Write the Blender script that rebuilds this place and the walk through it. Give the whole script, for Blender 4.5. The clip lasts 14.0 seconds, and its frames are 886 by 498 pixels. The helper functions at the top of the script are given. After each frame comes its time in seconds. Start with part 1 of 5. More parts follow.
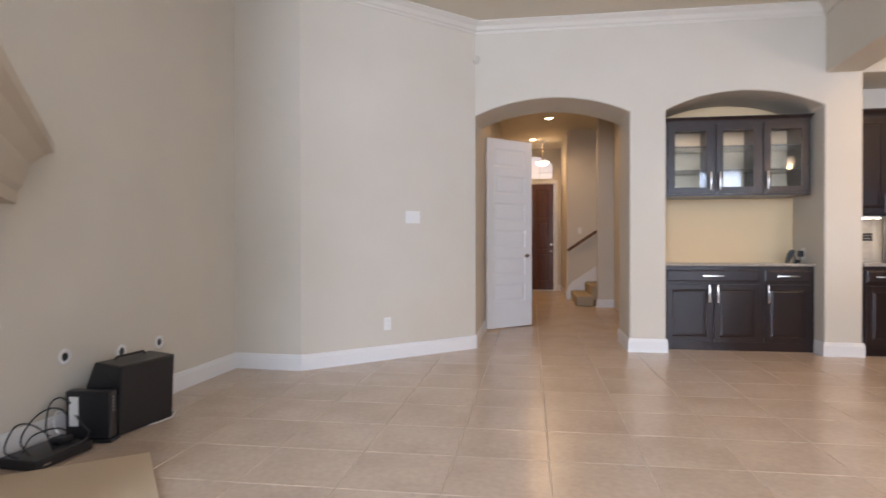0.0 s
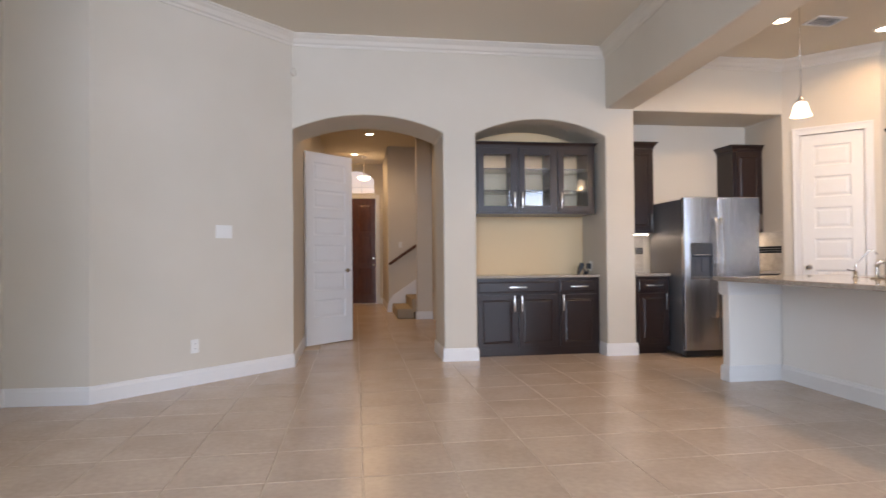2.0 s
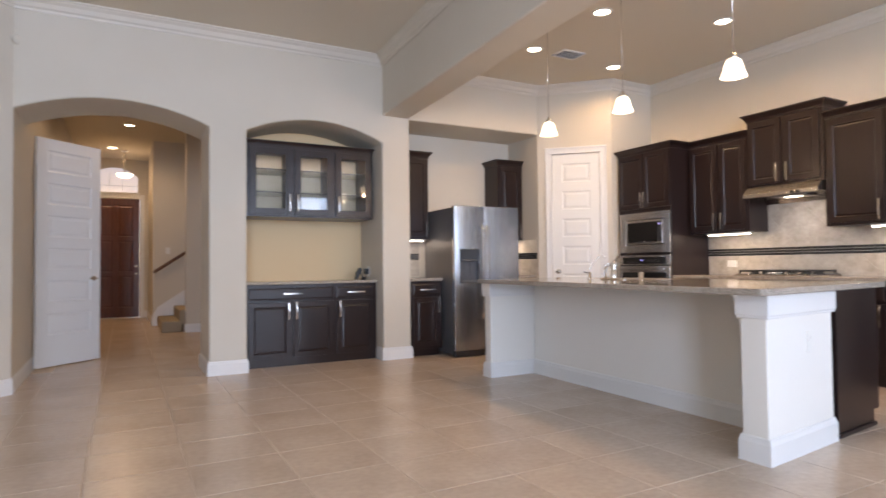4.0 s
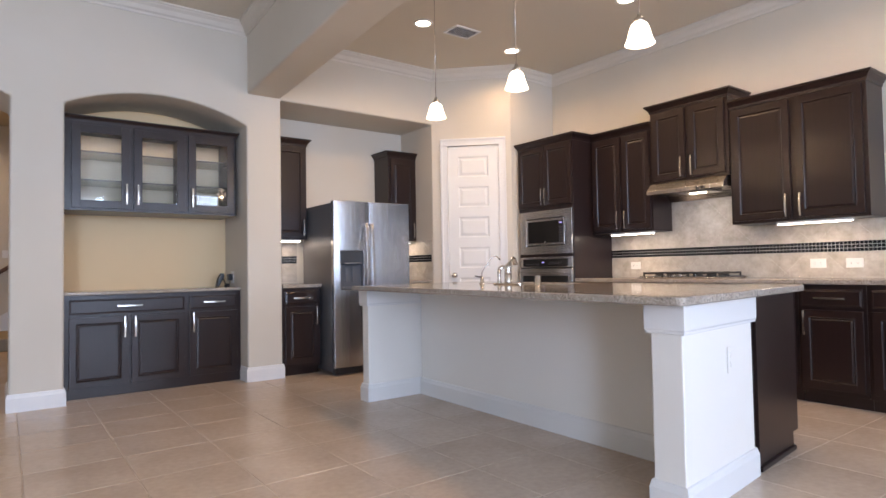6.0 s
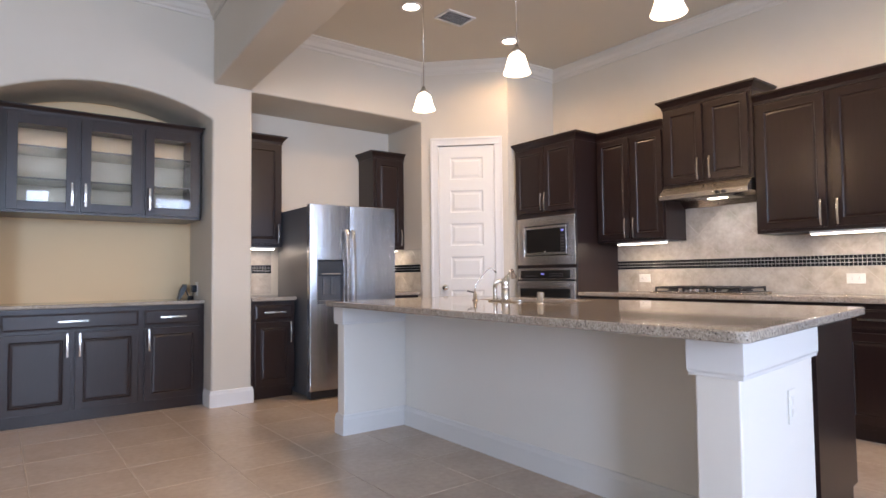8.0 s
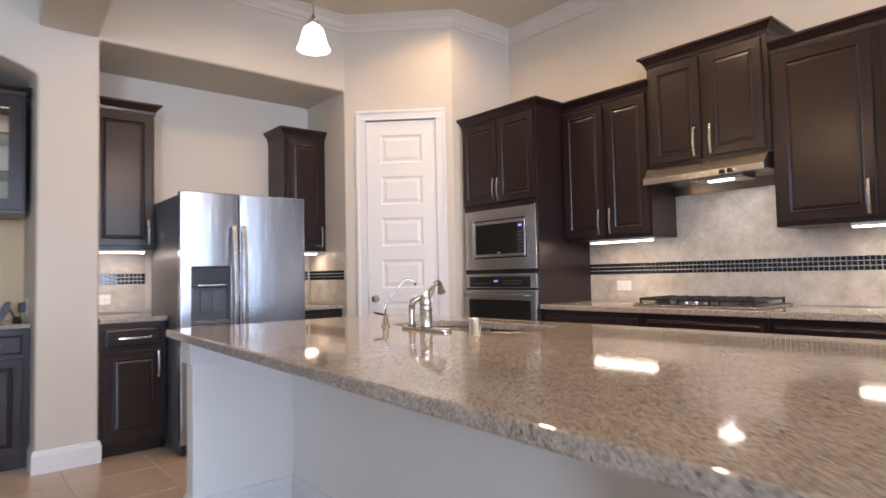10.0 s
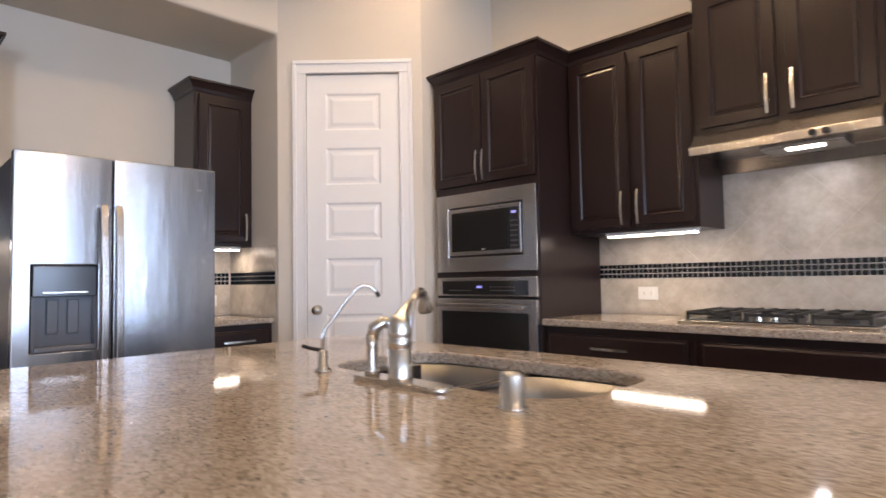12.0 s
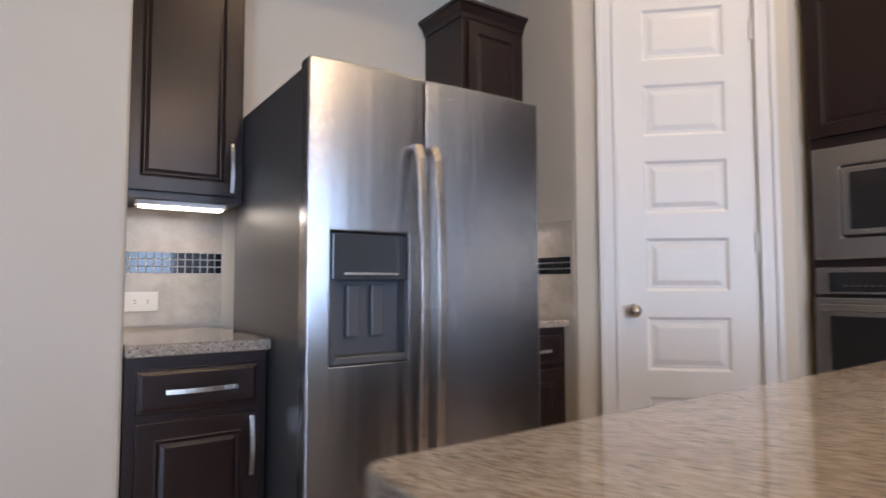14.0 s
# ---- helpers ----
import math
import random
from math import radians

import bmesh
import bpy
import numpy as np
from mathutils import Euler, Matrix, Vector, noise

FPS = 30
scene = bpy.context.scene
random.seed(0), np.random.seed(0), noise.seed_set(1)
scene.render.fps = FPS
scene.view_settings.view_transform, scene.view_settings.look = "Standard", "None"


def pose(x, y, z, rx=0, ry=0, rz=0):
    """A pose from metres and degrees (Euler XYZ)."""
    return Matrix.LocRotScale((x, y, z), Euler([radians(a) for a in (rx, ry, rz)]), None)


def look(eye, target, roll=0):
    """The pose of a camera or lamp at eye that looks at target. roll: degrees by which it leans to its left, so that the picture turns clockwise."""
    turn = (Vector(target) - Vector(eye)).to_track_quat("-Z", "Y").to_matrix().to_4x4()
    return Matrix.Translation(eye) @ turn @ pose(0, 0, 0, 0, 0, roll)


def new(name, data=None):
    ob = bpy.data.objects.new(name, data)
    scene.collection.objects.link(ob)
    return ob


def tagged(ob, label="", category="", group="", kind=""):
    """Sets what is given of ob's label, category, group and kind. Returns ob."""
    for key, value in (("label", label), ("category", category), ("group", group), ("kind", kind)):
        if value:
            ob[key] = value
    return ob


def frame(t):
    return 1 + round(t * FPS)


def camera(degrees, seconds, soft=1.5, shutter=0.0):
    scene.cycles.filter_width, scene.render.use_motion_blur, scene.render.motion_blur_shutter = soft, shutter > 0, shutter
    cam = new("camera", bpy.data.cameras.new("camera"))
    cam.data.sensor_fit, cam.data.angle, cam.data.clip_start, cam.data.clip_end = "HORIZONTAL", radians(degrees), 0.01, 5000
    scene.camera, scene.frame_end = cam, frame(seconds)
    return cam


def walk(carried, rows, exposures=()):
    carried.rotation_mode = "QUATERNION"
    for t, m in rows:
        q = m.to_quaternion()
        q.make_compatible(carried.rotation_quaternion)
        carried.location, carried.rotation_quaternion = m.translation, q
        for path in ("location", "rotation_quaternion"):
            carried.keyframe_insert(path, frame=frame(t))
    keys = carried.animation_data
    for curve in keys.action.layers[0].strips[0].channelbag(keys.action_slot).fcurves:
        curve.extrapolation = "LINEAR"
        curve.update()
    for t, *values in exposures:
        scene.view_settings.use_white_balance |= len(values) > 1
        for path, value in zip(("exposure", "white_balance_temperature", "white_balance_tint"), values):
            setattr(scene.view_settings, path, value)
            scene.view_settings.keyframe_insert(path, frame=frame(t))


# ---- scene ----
cam = camera(73.7, 14.0, shutter=0.6)
PATH = [
    (0, (0.624, 0.666, 1.076), (0.33, 2.645, 1.065), -0.1),
    (0.5, (0.584, 0.672, 1.088), (0.459, 2.668, 1.105), -0.3),
    (1, (0.567, 0.664, 1.081), (0.614, 2.664, 1.104), -0.3),
    (1.5, (0.595, 0.684, 1.089), (0.773, 2.676, 1.115), -0.4),
    (2, (0.685, 0.649, 1.097), (0.977, 2.627, 1.127), -0.5),
    (2.5, (0.756, 0.658, 1.085), (1.197, 2.608, 1.123), -0.5),
    (3, (0.779, 0.64, 1.078), (1.381, 2.547, 1.123), -0.6),
    (3.5, (0.766, 0.644, 1.063), (1.557, 2.48, 1.113), -0.5),
    (4, (0.89, 0.722, 1.046), (1.838, 2.482, 1.102), -0.6),
    (4.2, (0.966, 0.735, 1.066), (1.961, 2.469, 1.121), -0.6),
    (6.3, (1.66, 1.333, 1.041), (2.856, 2.935, 1.106), -1.0),
    (6.5, (1.706, 1.368, 1.046), (2.895, 2.975, 1.112), -1.0),
    (7, (1.763, 1.469, 1.057), (2.955, 3.074, 1.13), -0.9),
    (9.3, (2.587, 2.151, 1.119), (3.837, 3.709, 1.216), -0.9),
    (9.5, (2.716, 2.237, 1.123), (3.978, 3.786, 1.215), -1.1),
    (10, (3.011, 2.517, 1.141), (4.299, 4.045, 1.229), -1.2),
    (10.5, (3.279, 2.799, 1.136), (4.603, 4.296, 1.225), -1.2),
    (11, (3.503, 3.027, 1.135), (4.879, 4.476, 1.225), -1.1),
    (11.5, (3.643, 3.226, 1.142), (5.037, 4.656, 1.238), -1.1),
    (12, (3.707, 3.478, 1.141), (5.117, 4.894, 1.239), -1.0),
    (12.5, (3.702, 3.782, 1.125), (5.109, 5.2, 1.222), -0.8),
    (13, (3.645, 4.212, 1.105), (4.982, 5.695, 1.213), -0.6),
    (13.5, (3.593, 4.621, 1.099), (4.772, 6.232, 1.222), -0.3),
    (14, (3.547, 4.985, 1.078), (4.691, 6.622, 1.194), -0.1),
]
LIGHT = [(0, 0.59, 7150, 23), (1.5, 0.48, 7150, 23), (4, 0.38, 7000, 23), (6.5, 0.39, 6650, 23), (10, 0.37, 6600, 23), (12.5, 0.24, 6550, 22), (13.5, 0.24, 6350, 21), (14, 0.06, 6200, 20)]
walk(cam, [(t, look(eye, target, roll)) for t, eye, target, roll in PATH], LIGHT)

# ---- world, light, exposure ----
world = bpy.data.worlds.new("world")
scene.world = world
world.use_nodes = True
wn = world.node_tree
sky = wn.nodes.new("ShaderNodeTexSky")
sky.sky_type, sky.sun_disc, sky.sun_elevation, sky.sun_rotation = "NISHITA", False, radians(55), radians(60)
wn.links.new(sky.outputs[0], wn.nodes["Background"].inputs[0])
wn.nodes["Background"].inputs[1].default_value = 0.12

sun = new("sun", bpy.data.lights.new("sun", "SUN"))
sun.data.energy, sun.data.angle, sun.data.color = 3.0, radians(0.5), (1, 0.95, 0.88)
sun.matrix_basis = look((0, 0, 20), (-8, 4, 0))

# plan
YW, YB = 6.85, 7.57          # arched wall: front, back
X0, X1 = -2.10, 6.955         # living west wall, kitchen east wall
YS = -3.0                    # south wall
ZL, ZK, ZH = 3.40, 3.345, 3.40
DAY = (0.53, 0.74, 1.0)
WARM = (1.0, 0.71, 0.38)


def area(name, at, target, w, h, watts, colour):
    lamp = new(name, bpy.data.lights.new(name, "AREA"))
    lamp.data.shape, lamp.data.size, lamp.data.size_y, lamp.data.energy, lamp.data.color = "RECTANGLE", w, h, watts, colour
    lamp.matrix_basis = look(at, target)
    return lamp


# The first window is an unseen addition whose lamp fills the living room's west side.
WINDOWS = [(-1.1, 0.3), (2.45, 3.5), (5.0, 6.1)]
WZ0, WZ1 = 0.6, 3.05
for (a, b), watts in zip(WINDOWS, (230, 150, 100)):
    area("window_daylight", ((a + b) / 2, YS - 0.06, 1.82), ((a + b) / 2, 5, 1.5), b - a, 2.4, watts * (b - a), DAY)


# ---- materials ----
def mat(name, colour, rough=0.5, metal=0.0, spec=0.5):
    m = bpy.data.materials.new(name)
    m.use_nodes = True
    b = m.node_tree.nodes["Principled BSDF"]
    b.inputs["Base Color"].default_value = (*colour, 1)
    b.inputs["Roughness"].default_value = rough
    b.inputs["Metallic"].default_value = metal
    b.inputs["Specular IOR Level"].default_value = spec
    return m


def nodes(m):
    return m.node_tree.nodes, m.node_tree.links, m.node_tree.nodes["Principled BSDF"]


def ramped(m, scale, stops, detail=6, stretch=(1, 1, 1), socket="Base Color", kind="noise", rough=0.5, coords="Object"):
    """Noise through a colour ramp into a socket."""
    n, l, b = nodes(m)
    tc, mp, ramp = n.new("ShaderNodeTexCoord"), n.new("ShaderNodeMapping"), n.new("ShaderNodeValToRGB")
    mp.inputs["Scale"].default_value = stretch
    tex = n.new("ShaderNodeTexNoise" if kind == "noise" else "ShaderNodeTexVoronoi")
    tex.inputs["Scale"].default_value = scale
    if kind == "noise":
        tex.inputs["Detail"].default_value, tex.inputs["Roughness"].default_value = detail, rough
    l.new(tc.outputs[coords], mp.inputs[0])
    l.new(mp.outputs[0], tex.inputs["Vector"])
    l.new(tex.outputs["Fac" if kind == "noise" else "Color"], ramp.inputs[0])
    cr = ramp.color_ramp
    while len(cr.elements) < len(stops):
        cr.elements.new(0.5)
    for e, (p, c) in zip(cr.elements, stops):
        e.position, e.color = p, (*c, 1)
    if socket:
        l.new(ramp.outputs[0], b.inputs[socket])
    return ramp, tex, mp


def bumped(m, scale, strength, distance=0.002, detail=4, stretch=(1, 1, 1)):
    n, l, b = nodes(m)
    tc, mp, tex, bump = (n.new("ShaderNode" + k) for k in ("TexCoord", "Mapping", "TexNoise", "Bump"))
    mp.inputs["Scale"].default_value = stretch
    tex.inputs["Scale"].default_value, tex.inputs["Detail"].default_value = scale, detail
    bump.inputs["Strength"].default_value, bump.inputs["Distance"].default_value = strength, distance
    l.new(tc.outputs["Object"], mp.inputs[0])
    l.new(mp.outputs[0], tex.inputs["Vector"])
    l.new(tex.outputs["Fac"], bump.inputs["Height"])
    l.new(bump.outputs[0], b.inputs["Normal"])
    return m


def mixed(m, a, b_, factor, mode="MULTIPLY"):
    n, l, b = nodes(m)
    mix = n.new("ShaderNodeMix")
    mix.data_type, mix.blend_type = "RGBA", mode
    mix.inputs[0].default_value = factor
    l.new(a, mix.inputs[6])
    l.new(b_, mix.inputs[7])
    l.new(mix.outputs[2], b.inputs["Base Color"])
    return mix


def glow(name, colour, strength):
    m = mat(name, (0.8, 0.8, 0.8))
    b = nodes(m)[2]
    b.inputs["Emission Color"].default_value = (*colour, 1)
    b.inputs["Emission Strength"].default_value = strength
    return m


M = {}
M["wall"] = mat("wall_paint", (0.63, 0.575, 0.49), 0.75, spec=0.3)
ramped(M["wall"], 1.3, [(0.3, (0.61, 0.555, 0.468)), (0.7, (0.645, 0.59, 0.505))])
bumped(M["wall"], 140, 0.22, 0.002, 3)
M["ceiling"] = mat("ceiling_paint", (0.67, 0.605, 0.50), 0.85, spec=0.2)
bumped(M["ceiling"], 90, 0.25, 0.002, 3)
M["trim"] = mat("white_trim_paint", (0.76, 0.75, 0.735), 0.35)
M["whitepanel"] = mat("off_white_panel_paint", (0.81, 0.78, 0.73), 0.5)
bumped(M["whitepanel"], 60, 0.06, 0.001)
M["crown"] = mat("cream_crown_paint", (0.66, 0.61, 0.535), 0.45)
M["door"] = mat("white_door_paint", (0.79, 0.78, 0.755), 0.35)
M["wood"] = mat("espresso_wood", (0.03, 0.018, 0.014), 0.28, spec=0.46)
ramped(M["wood"], 9, [(0.25, (0.0165, 0.0086, 0.0078)), (0.8, (0.0235, 0.0120, 0.0102))], stretch=(6, 6, 0.6))
nodes(M["wood"])[2].inputs["Coat Weight"].default_value = 0.0
nodes(M["wood"])[2].inputs["Coat Roughness"].default_value = 0.22
M["dark"] = mat("dark_interior", (0.012, 0.010, 0.010), 0.6)
M["shelf"] = mat("cabinet_interior_wood", (0.68, 0.57, 0.40), 0.5)
M["accent"] = mat("warm_accent_paint", (0.76, 0.57, 0.345), 0.75, spec=0.3)
bumped(M["accent"], 140, 0.22, 0.002, 3)
M["toe"] = mat("brown_toe_kick", (0.22, 0.165, 0.12), 0.6)
M["recess"] = mat("grey_plastic", (0.095, 0.10, 0.112), 0.3)
M["panelglass"] = mat("blue_grey_panel_glass", (0.05, 0.058, 0.07), 0.14)
M["edge_glass"] = mat("shelf_glass", (0.55, 0.56, 0.52), 0.05)
nodes(M["edge_glass"])[2].inputs["Transmission Weight"].default_value = 0.75
M["steel"] = mat("brushed_steel", (0.42, 0.42, 0.43), 0.27, 1.0)
bumped(M["steel"], 30, 0.05, 0.002, 3, stretch=(1, 1, 40))
n, l, b = nodes(M["steel"])
low, wob, band = n.new("ShaderNodeTexNoise"), n.new("ShaderNodeBump"), n.new("ShaderNodeMapping")
band.inputs["Scale"].default_value = (2.4, 2.4, 0.42)
low.inputs["Scale"].default_value, low.inputs["Detail"].default_value = 4.5, 2
wob.inputs["Strength"].default_value, wob.inputs["Distance"].default_value = 0.2, 0.012
first = b.inputs["Normal"].links[0].from_node
l.new(n["Texture Coordinate"].outputs["Object"], band.inputs[0])
l.new(band.outputs[0], low.inputs["Vector"])
l.new(low.outputs["Fac"], wob.inputs["Height"])
l.new(first.outputs["Normal"], wob.inputs["Normal"])
l.new(wob.outputs["Normal"], b.inputs["Normal"])
nodes(M["steel"])[2].inputs["Anisotropic"].default_value = 0.4
M["steel2"] = mat("brushed_steel_horizontal", (0.52, 0.485, 0.455), 0.27, 1.0)
bumped(M["steel2"], 30, 0.05, 0.002, 3, stretch=(40, 1, 1))
M["sidegrey"] = mat("grey_fridge_side", (0.16, 0.16, 0.17), 0.42, 0.6)
M["chrome"] = mat("satin_nickel", (0.66, 0.63, 0.59), 0.27, 1.0)
M["black"] = mat("black_plastic", (0.015, 0.015, 0.017), 0.35)
M["blackglass"] = mat("black_glass", (0.02, 0.019, 0.019), 0.10)
M["bowl"] = mat("satin_sink_steel", (0.30, 0.29, 0.28), 0.36, 1.0)
M["stone"] = mat("tan_hearth_stone", (0.60, 0.47, 0.33), 0.5)
M["iron"] = mat("cast_iron", (0.02, 0.02, 0.02), 0.5)
M["white_plastic"] = mat("white_plastic", (0.78, 0.77, 0.74), 0.35)
M["grout"] = mat("pale_grout", (0.60, 0.49, 0.385), 0.8)
M["grout2"] = mat("backsplash_grout", (0.56, 0.52, 0.46), 0.8)
M["mosaic"] = mat("dark_glass_mosaic", (0.01, 0.012, 0.016), 0.1)
M["redwood"] = mat("mahogany_door", (0.09, 0.025, 0.014), 0.3)
ramped(M["redwood"], 7, [(0.3, (0.06, 0.016, 0.010)), (0.7, (0.12, 0.035, 0.018))], stretch=(5, 5, 0.5))
M["rail"] = mat("rail_wood", (0.10, 0.035, 0.015), 0.35)
M["carpet"] = mat("beige_carpet", (0.38, 0.31, 0.22), 0.95)
bumped(M["carpet"], 200, 0.5, 0.004)
M["shade"] = glow("lit_frosted_glass", (1.0, 0.82, 0.58), 3.2)
M["can"] = glow("lit_lamp", (1.0, 0.84, 0.60), 14)
M["tube"] = glow("lit_tube", (1.0, 0.90, 0.72), 12)
M["foyerglow"] = glow("lit_bowl", (1.0, 0.82, 0.55), 4)
M["blue"] = glow("blue_display", (0.02, 0.05, 1.0), 0.7)

M["tile"] = mat("beige_floor_tile", (0.33, 0.25, 0.18), 0.26, spec=0.5)
r1, t1, _ = ramped(M["tile"], 2.2, [(0.25, (0.505, 0.39, 0.303)), (0.5, (0.58, 0.455, 0.36)), (0.8, (0.655, 0.53, 0.43))], 8, rough=0.6, socket=None)
t1.noise_dimensions = "4D"
n, l, b = nodes(M["tile"])
oi = n.new("ShaderNodeObjectInfo")
mul = n.new("ShaderNodeMath")
mul.operation = "MULTIPLY"
mul.inputs[1].default_value = 40
l.new(oi.outputs["Random"], mul.inputs[0])
l.new(mul.outputs[0], t1.inputs["W"])
r2, _, _ = ramped(M["tile"], 30, [(0.3, (0.88, 0.88, 0.88)), (0.7, (1, 1, 1))], 5, socket=None)
mixed(M["tile"], r1.outputs[0], r2.outputs[0], 1.0)
bumped(M["tile"], 14, 0.10, 0.002, 5)

M["splash"] = mat("beige_wall_tile", (0.45, 0.40, 0.33), 0.28)
r1, t1, _ = ramped(M["splash"], 9, [(0.32, (0.37, 0.325, 0.265)), (0.5, (0.48, 0.43, 0.365)), (0.70, (0.59, 0.55, 0.49))], 8, rough=0.68)

M["granite"] = mat("speckled_granite", (0.35, 0.28, 0.22), 0.06)
r1, _, _ = ramped(M["granite"], 195, [(0.05, (0.12, 0.10, 0.085)), (0.22, (0.30, 0.255, 0.215)), (0.50, (0.41, 0.35, 0.295)), (0.85, (0.54, 0.48, 0.41))], kind="voronoi", socket=None)
r2, _, _ = ramped(M["granite"], 16, [(0.35, (0.86, 0.84, 0.82)), (0.65, (1, 1, 1))], 6, socket=None)
mixed(M["granite"], r1.outputs[0], r2.outputs[0], 0.9)

M["glass"] = bpy.data.materials.new("clear_glass")
M["glass"].use_nodes = True
gn = M["glass"].node_tree
gb = gn.nodes["Principled BSDF"]
gb.inputs["Transmission Weight"].default_value, gb.inputs["Roughness"].default_value, gb.inputs["IOR"].default_value = 1.0, 0.0, 1.45


# ---- mesh helpers ----
def box(bm, x0, y0, z0, x1, y1, z1, m=None):
    vs = [bm.verts.new(v) for v in ((x0, y0, z0), (x1, y0, z0), (x1, y1, z0), (x0, y1, z0), (x0, y0, z1), (x1, y0, z1), (x1, y1, z1), (x0, y1, z1))]
    if m is not None:
        for v in vs:
            v.co = m @ v.co
    return [bm.faces.new([vs[i] for i in q]) for q in ((3, 2, 1, 0), (4, 5, 6, 7), (0, 1, 5, 4), (1, 2, 6, 5), (2, 3, 7, 6), (3, 0, 4, 7))]


def prism(bm, outline, a, b, axis="y"):
    """Extrudes a 2D outline from a to b along an axis."""
    put = {"y": lambda p, d: (p[0], d, p[1]), "z": lambda p, d: (p[0], p[1], d), "x": lambda p, d: (d, p[0], p[1])}[axis]
    lo, hi = [bm.verts.new(put(p, a)) for p in outline], [bm.verts.new(put(p, b)) for p in outline]
    bm.faces.new(lo), bm.faces.new(hi[::-1])
    for i in range(len(lo)):
        j = (i + 1) % len(lo)
        bm.faces.new((lo[j], lo[i], hi[i], hi[j]))
    bmesh.ops.recalc_face_normals(bm, faces=bm.faces)


def lathe(bm, profile, seg=24, m=None):
    """Turns (radius, z) points round the z axis."""
    rings = []
    for r, z in profile:
        ring = [bm.verts.new((r * math.cos(2 * math.pi * i / seg), r * math.sin(2 * math.pi * i / seg), z)) for i in range(seg)]
        rings.append(ring)
    for p, q in zip(rings, rings[1:]):
        for i in range(seg):
            j = (i + 1) % seg
            bm.faces.new((p[i], p[j], q[j], q[i]))
    if profile[0][0] > 1e-4:
        bm.faces.new(rings[0][::-1])
    if profile[-1][0] > 1e-4:
        bm.faces.new(rings[-1])
    if m is not None:
        for ring in rings:
            for v in ring:
                v.co = m @ v.co


def tube(bm, pts, radius, seg=10):
    pts = [Vector(p) for p in pts]
    rings, up = [], Vector((0.01, 0.02, 1)).normalized()
    for i, p in enumerate(pts):
        d = (pts[min(i + 1, len(pts) - 1)] - pts[max(i - 1, 0)]).normalized()
        s = d.cross(up)
        s = s.normalized() if s.length > 0.05 else d.cross(Vector((1, 0, 0))).normalized()
        if rings and s.dot(last) < 0:
            s = -s
        last = s
        w = s.cross(d)
        r = radius[i] if isinstance(radius, (list, tuple)) else radius
        rings.append([bm.verts.new(p + r * (s * math.cos(2 * math.pi * k / seg) + w * math.sin(2 * math.pi * k / seg))) for k in range(seg)])
    for a, b_ in zip(rings, rings[1:]):
        for k in range(seg):
            j = (k + 1) % seg
            bm.faces.new((a[k], a[j], b_[j], b_[k]))
    bm.faces.new(rings[0][::-1]), bm.faces.new(rings[-1])


def sweep(bm, path, profile, closed=False):
    """A moulding: profile points (out, z) carried along a 2D path; out is to the left of the way."""
    n, rings = len(path), []
    for i, p in enumerate(path):
        p = Vector(p)
        a = (p - Vector(path[i - 1])).normalized() if i or closed else None
        b_ = (Vector(path[(i + 1) % n]) - p).normalized() if i < n - 1 or closed else None
        a, b_ = a or b_, b_ or a
        na, nb = Vector((-a.y, a.x)), Vector((-b_.y, b_.x))
        m = (na + nb) / (1 + na.dot(nb))
        rings.append([bm.verts.new((p.x + m.x * o, p.y + m.y * o, z)) for o, z in profile])
    for i in range(n if closed else n - 1):
        q, r = rings[i], rings[(i + 1) % n]
        for k in range(len(profile)):
            j = (k + 1) % len(profile)
            bm.faces.new((q[k], q[j], r[j], r[k]))
    if not closed:
        bm.faces.new(rings[0][::-1]), bm.faces.new(rings[-1])
    bmesh.ops.recalc_face_normals(bm, faces=bm.faces)


def bevelled(ob, width=0.003, seg=2, angle=35):
    mod = ob.modifiers.new("bevel", "BEVEL")
    mod.width, mod.segments, mod.limit_method, mod.angle_limit, mod.harden_normals = width, seg, "ANGLE", radians(angle), False
    return ob


def part(name, bm, material, parent=None, label="", smooth=False, bevel=0.0, seg=2):
    me = bpy.data.meshes.new(name)
    bm.to_mesh(me)
    bm.free()
    me.materials.append(M[material] if isinstance(material, str) else material)
    if smooth:
        for p in me.polygons:
            p.use_smooth = True
    ob = new(name, me)
    ob.parent = parent
    if bevel:
        bevelled(ob, bevel, seg)
    return tagged(ob, label)


def empty(name, m, label, category, group="", kind=""):
    ob = new(name)
    ob.empty_display_size = 0.1
    ob.matrix_basis = m
    return tagged(ob, label, category, group, kind)


def struct(name, bm, material, label="", bevel=0.0, seg=2, smooth=False):
    return tagged(part(name, bm, material, None, label, smooth, bevel, seg), kind="structure")


def bm_box(*a):
    bm = bmesh.new()
    box(bm, *a)
    return bm


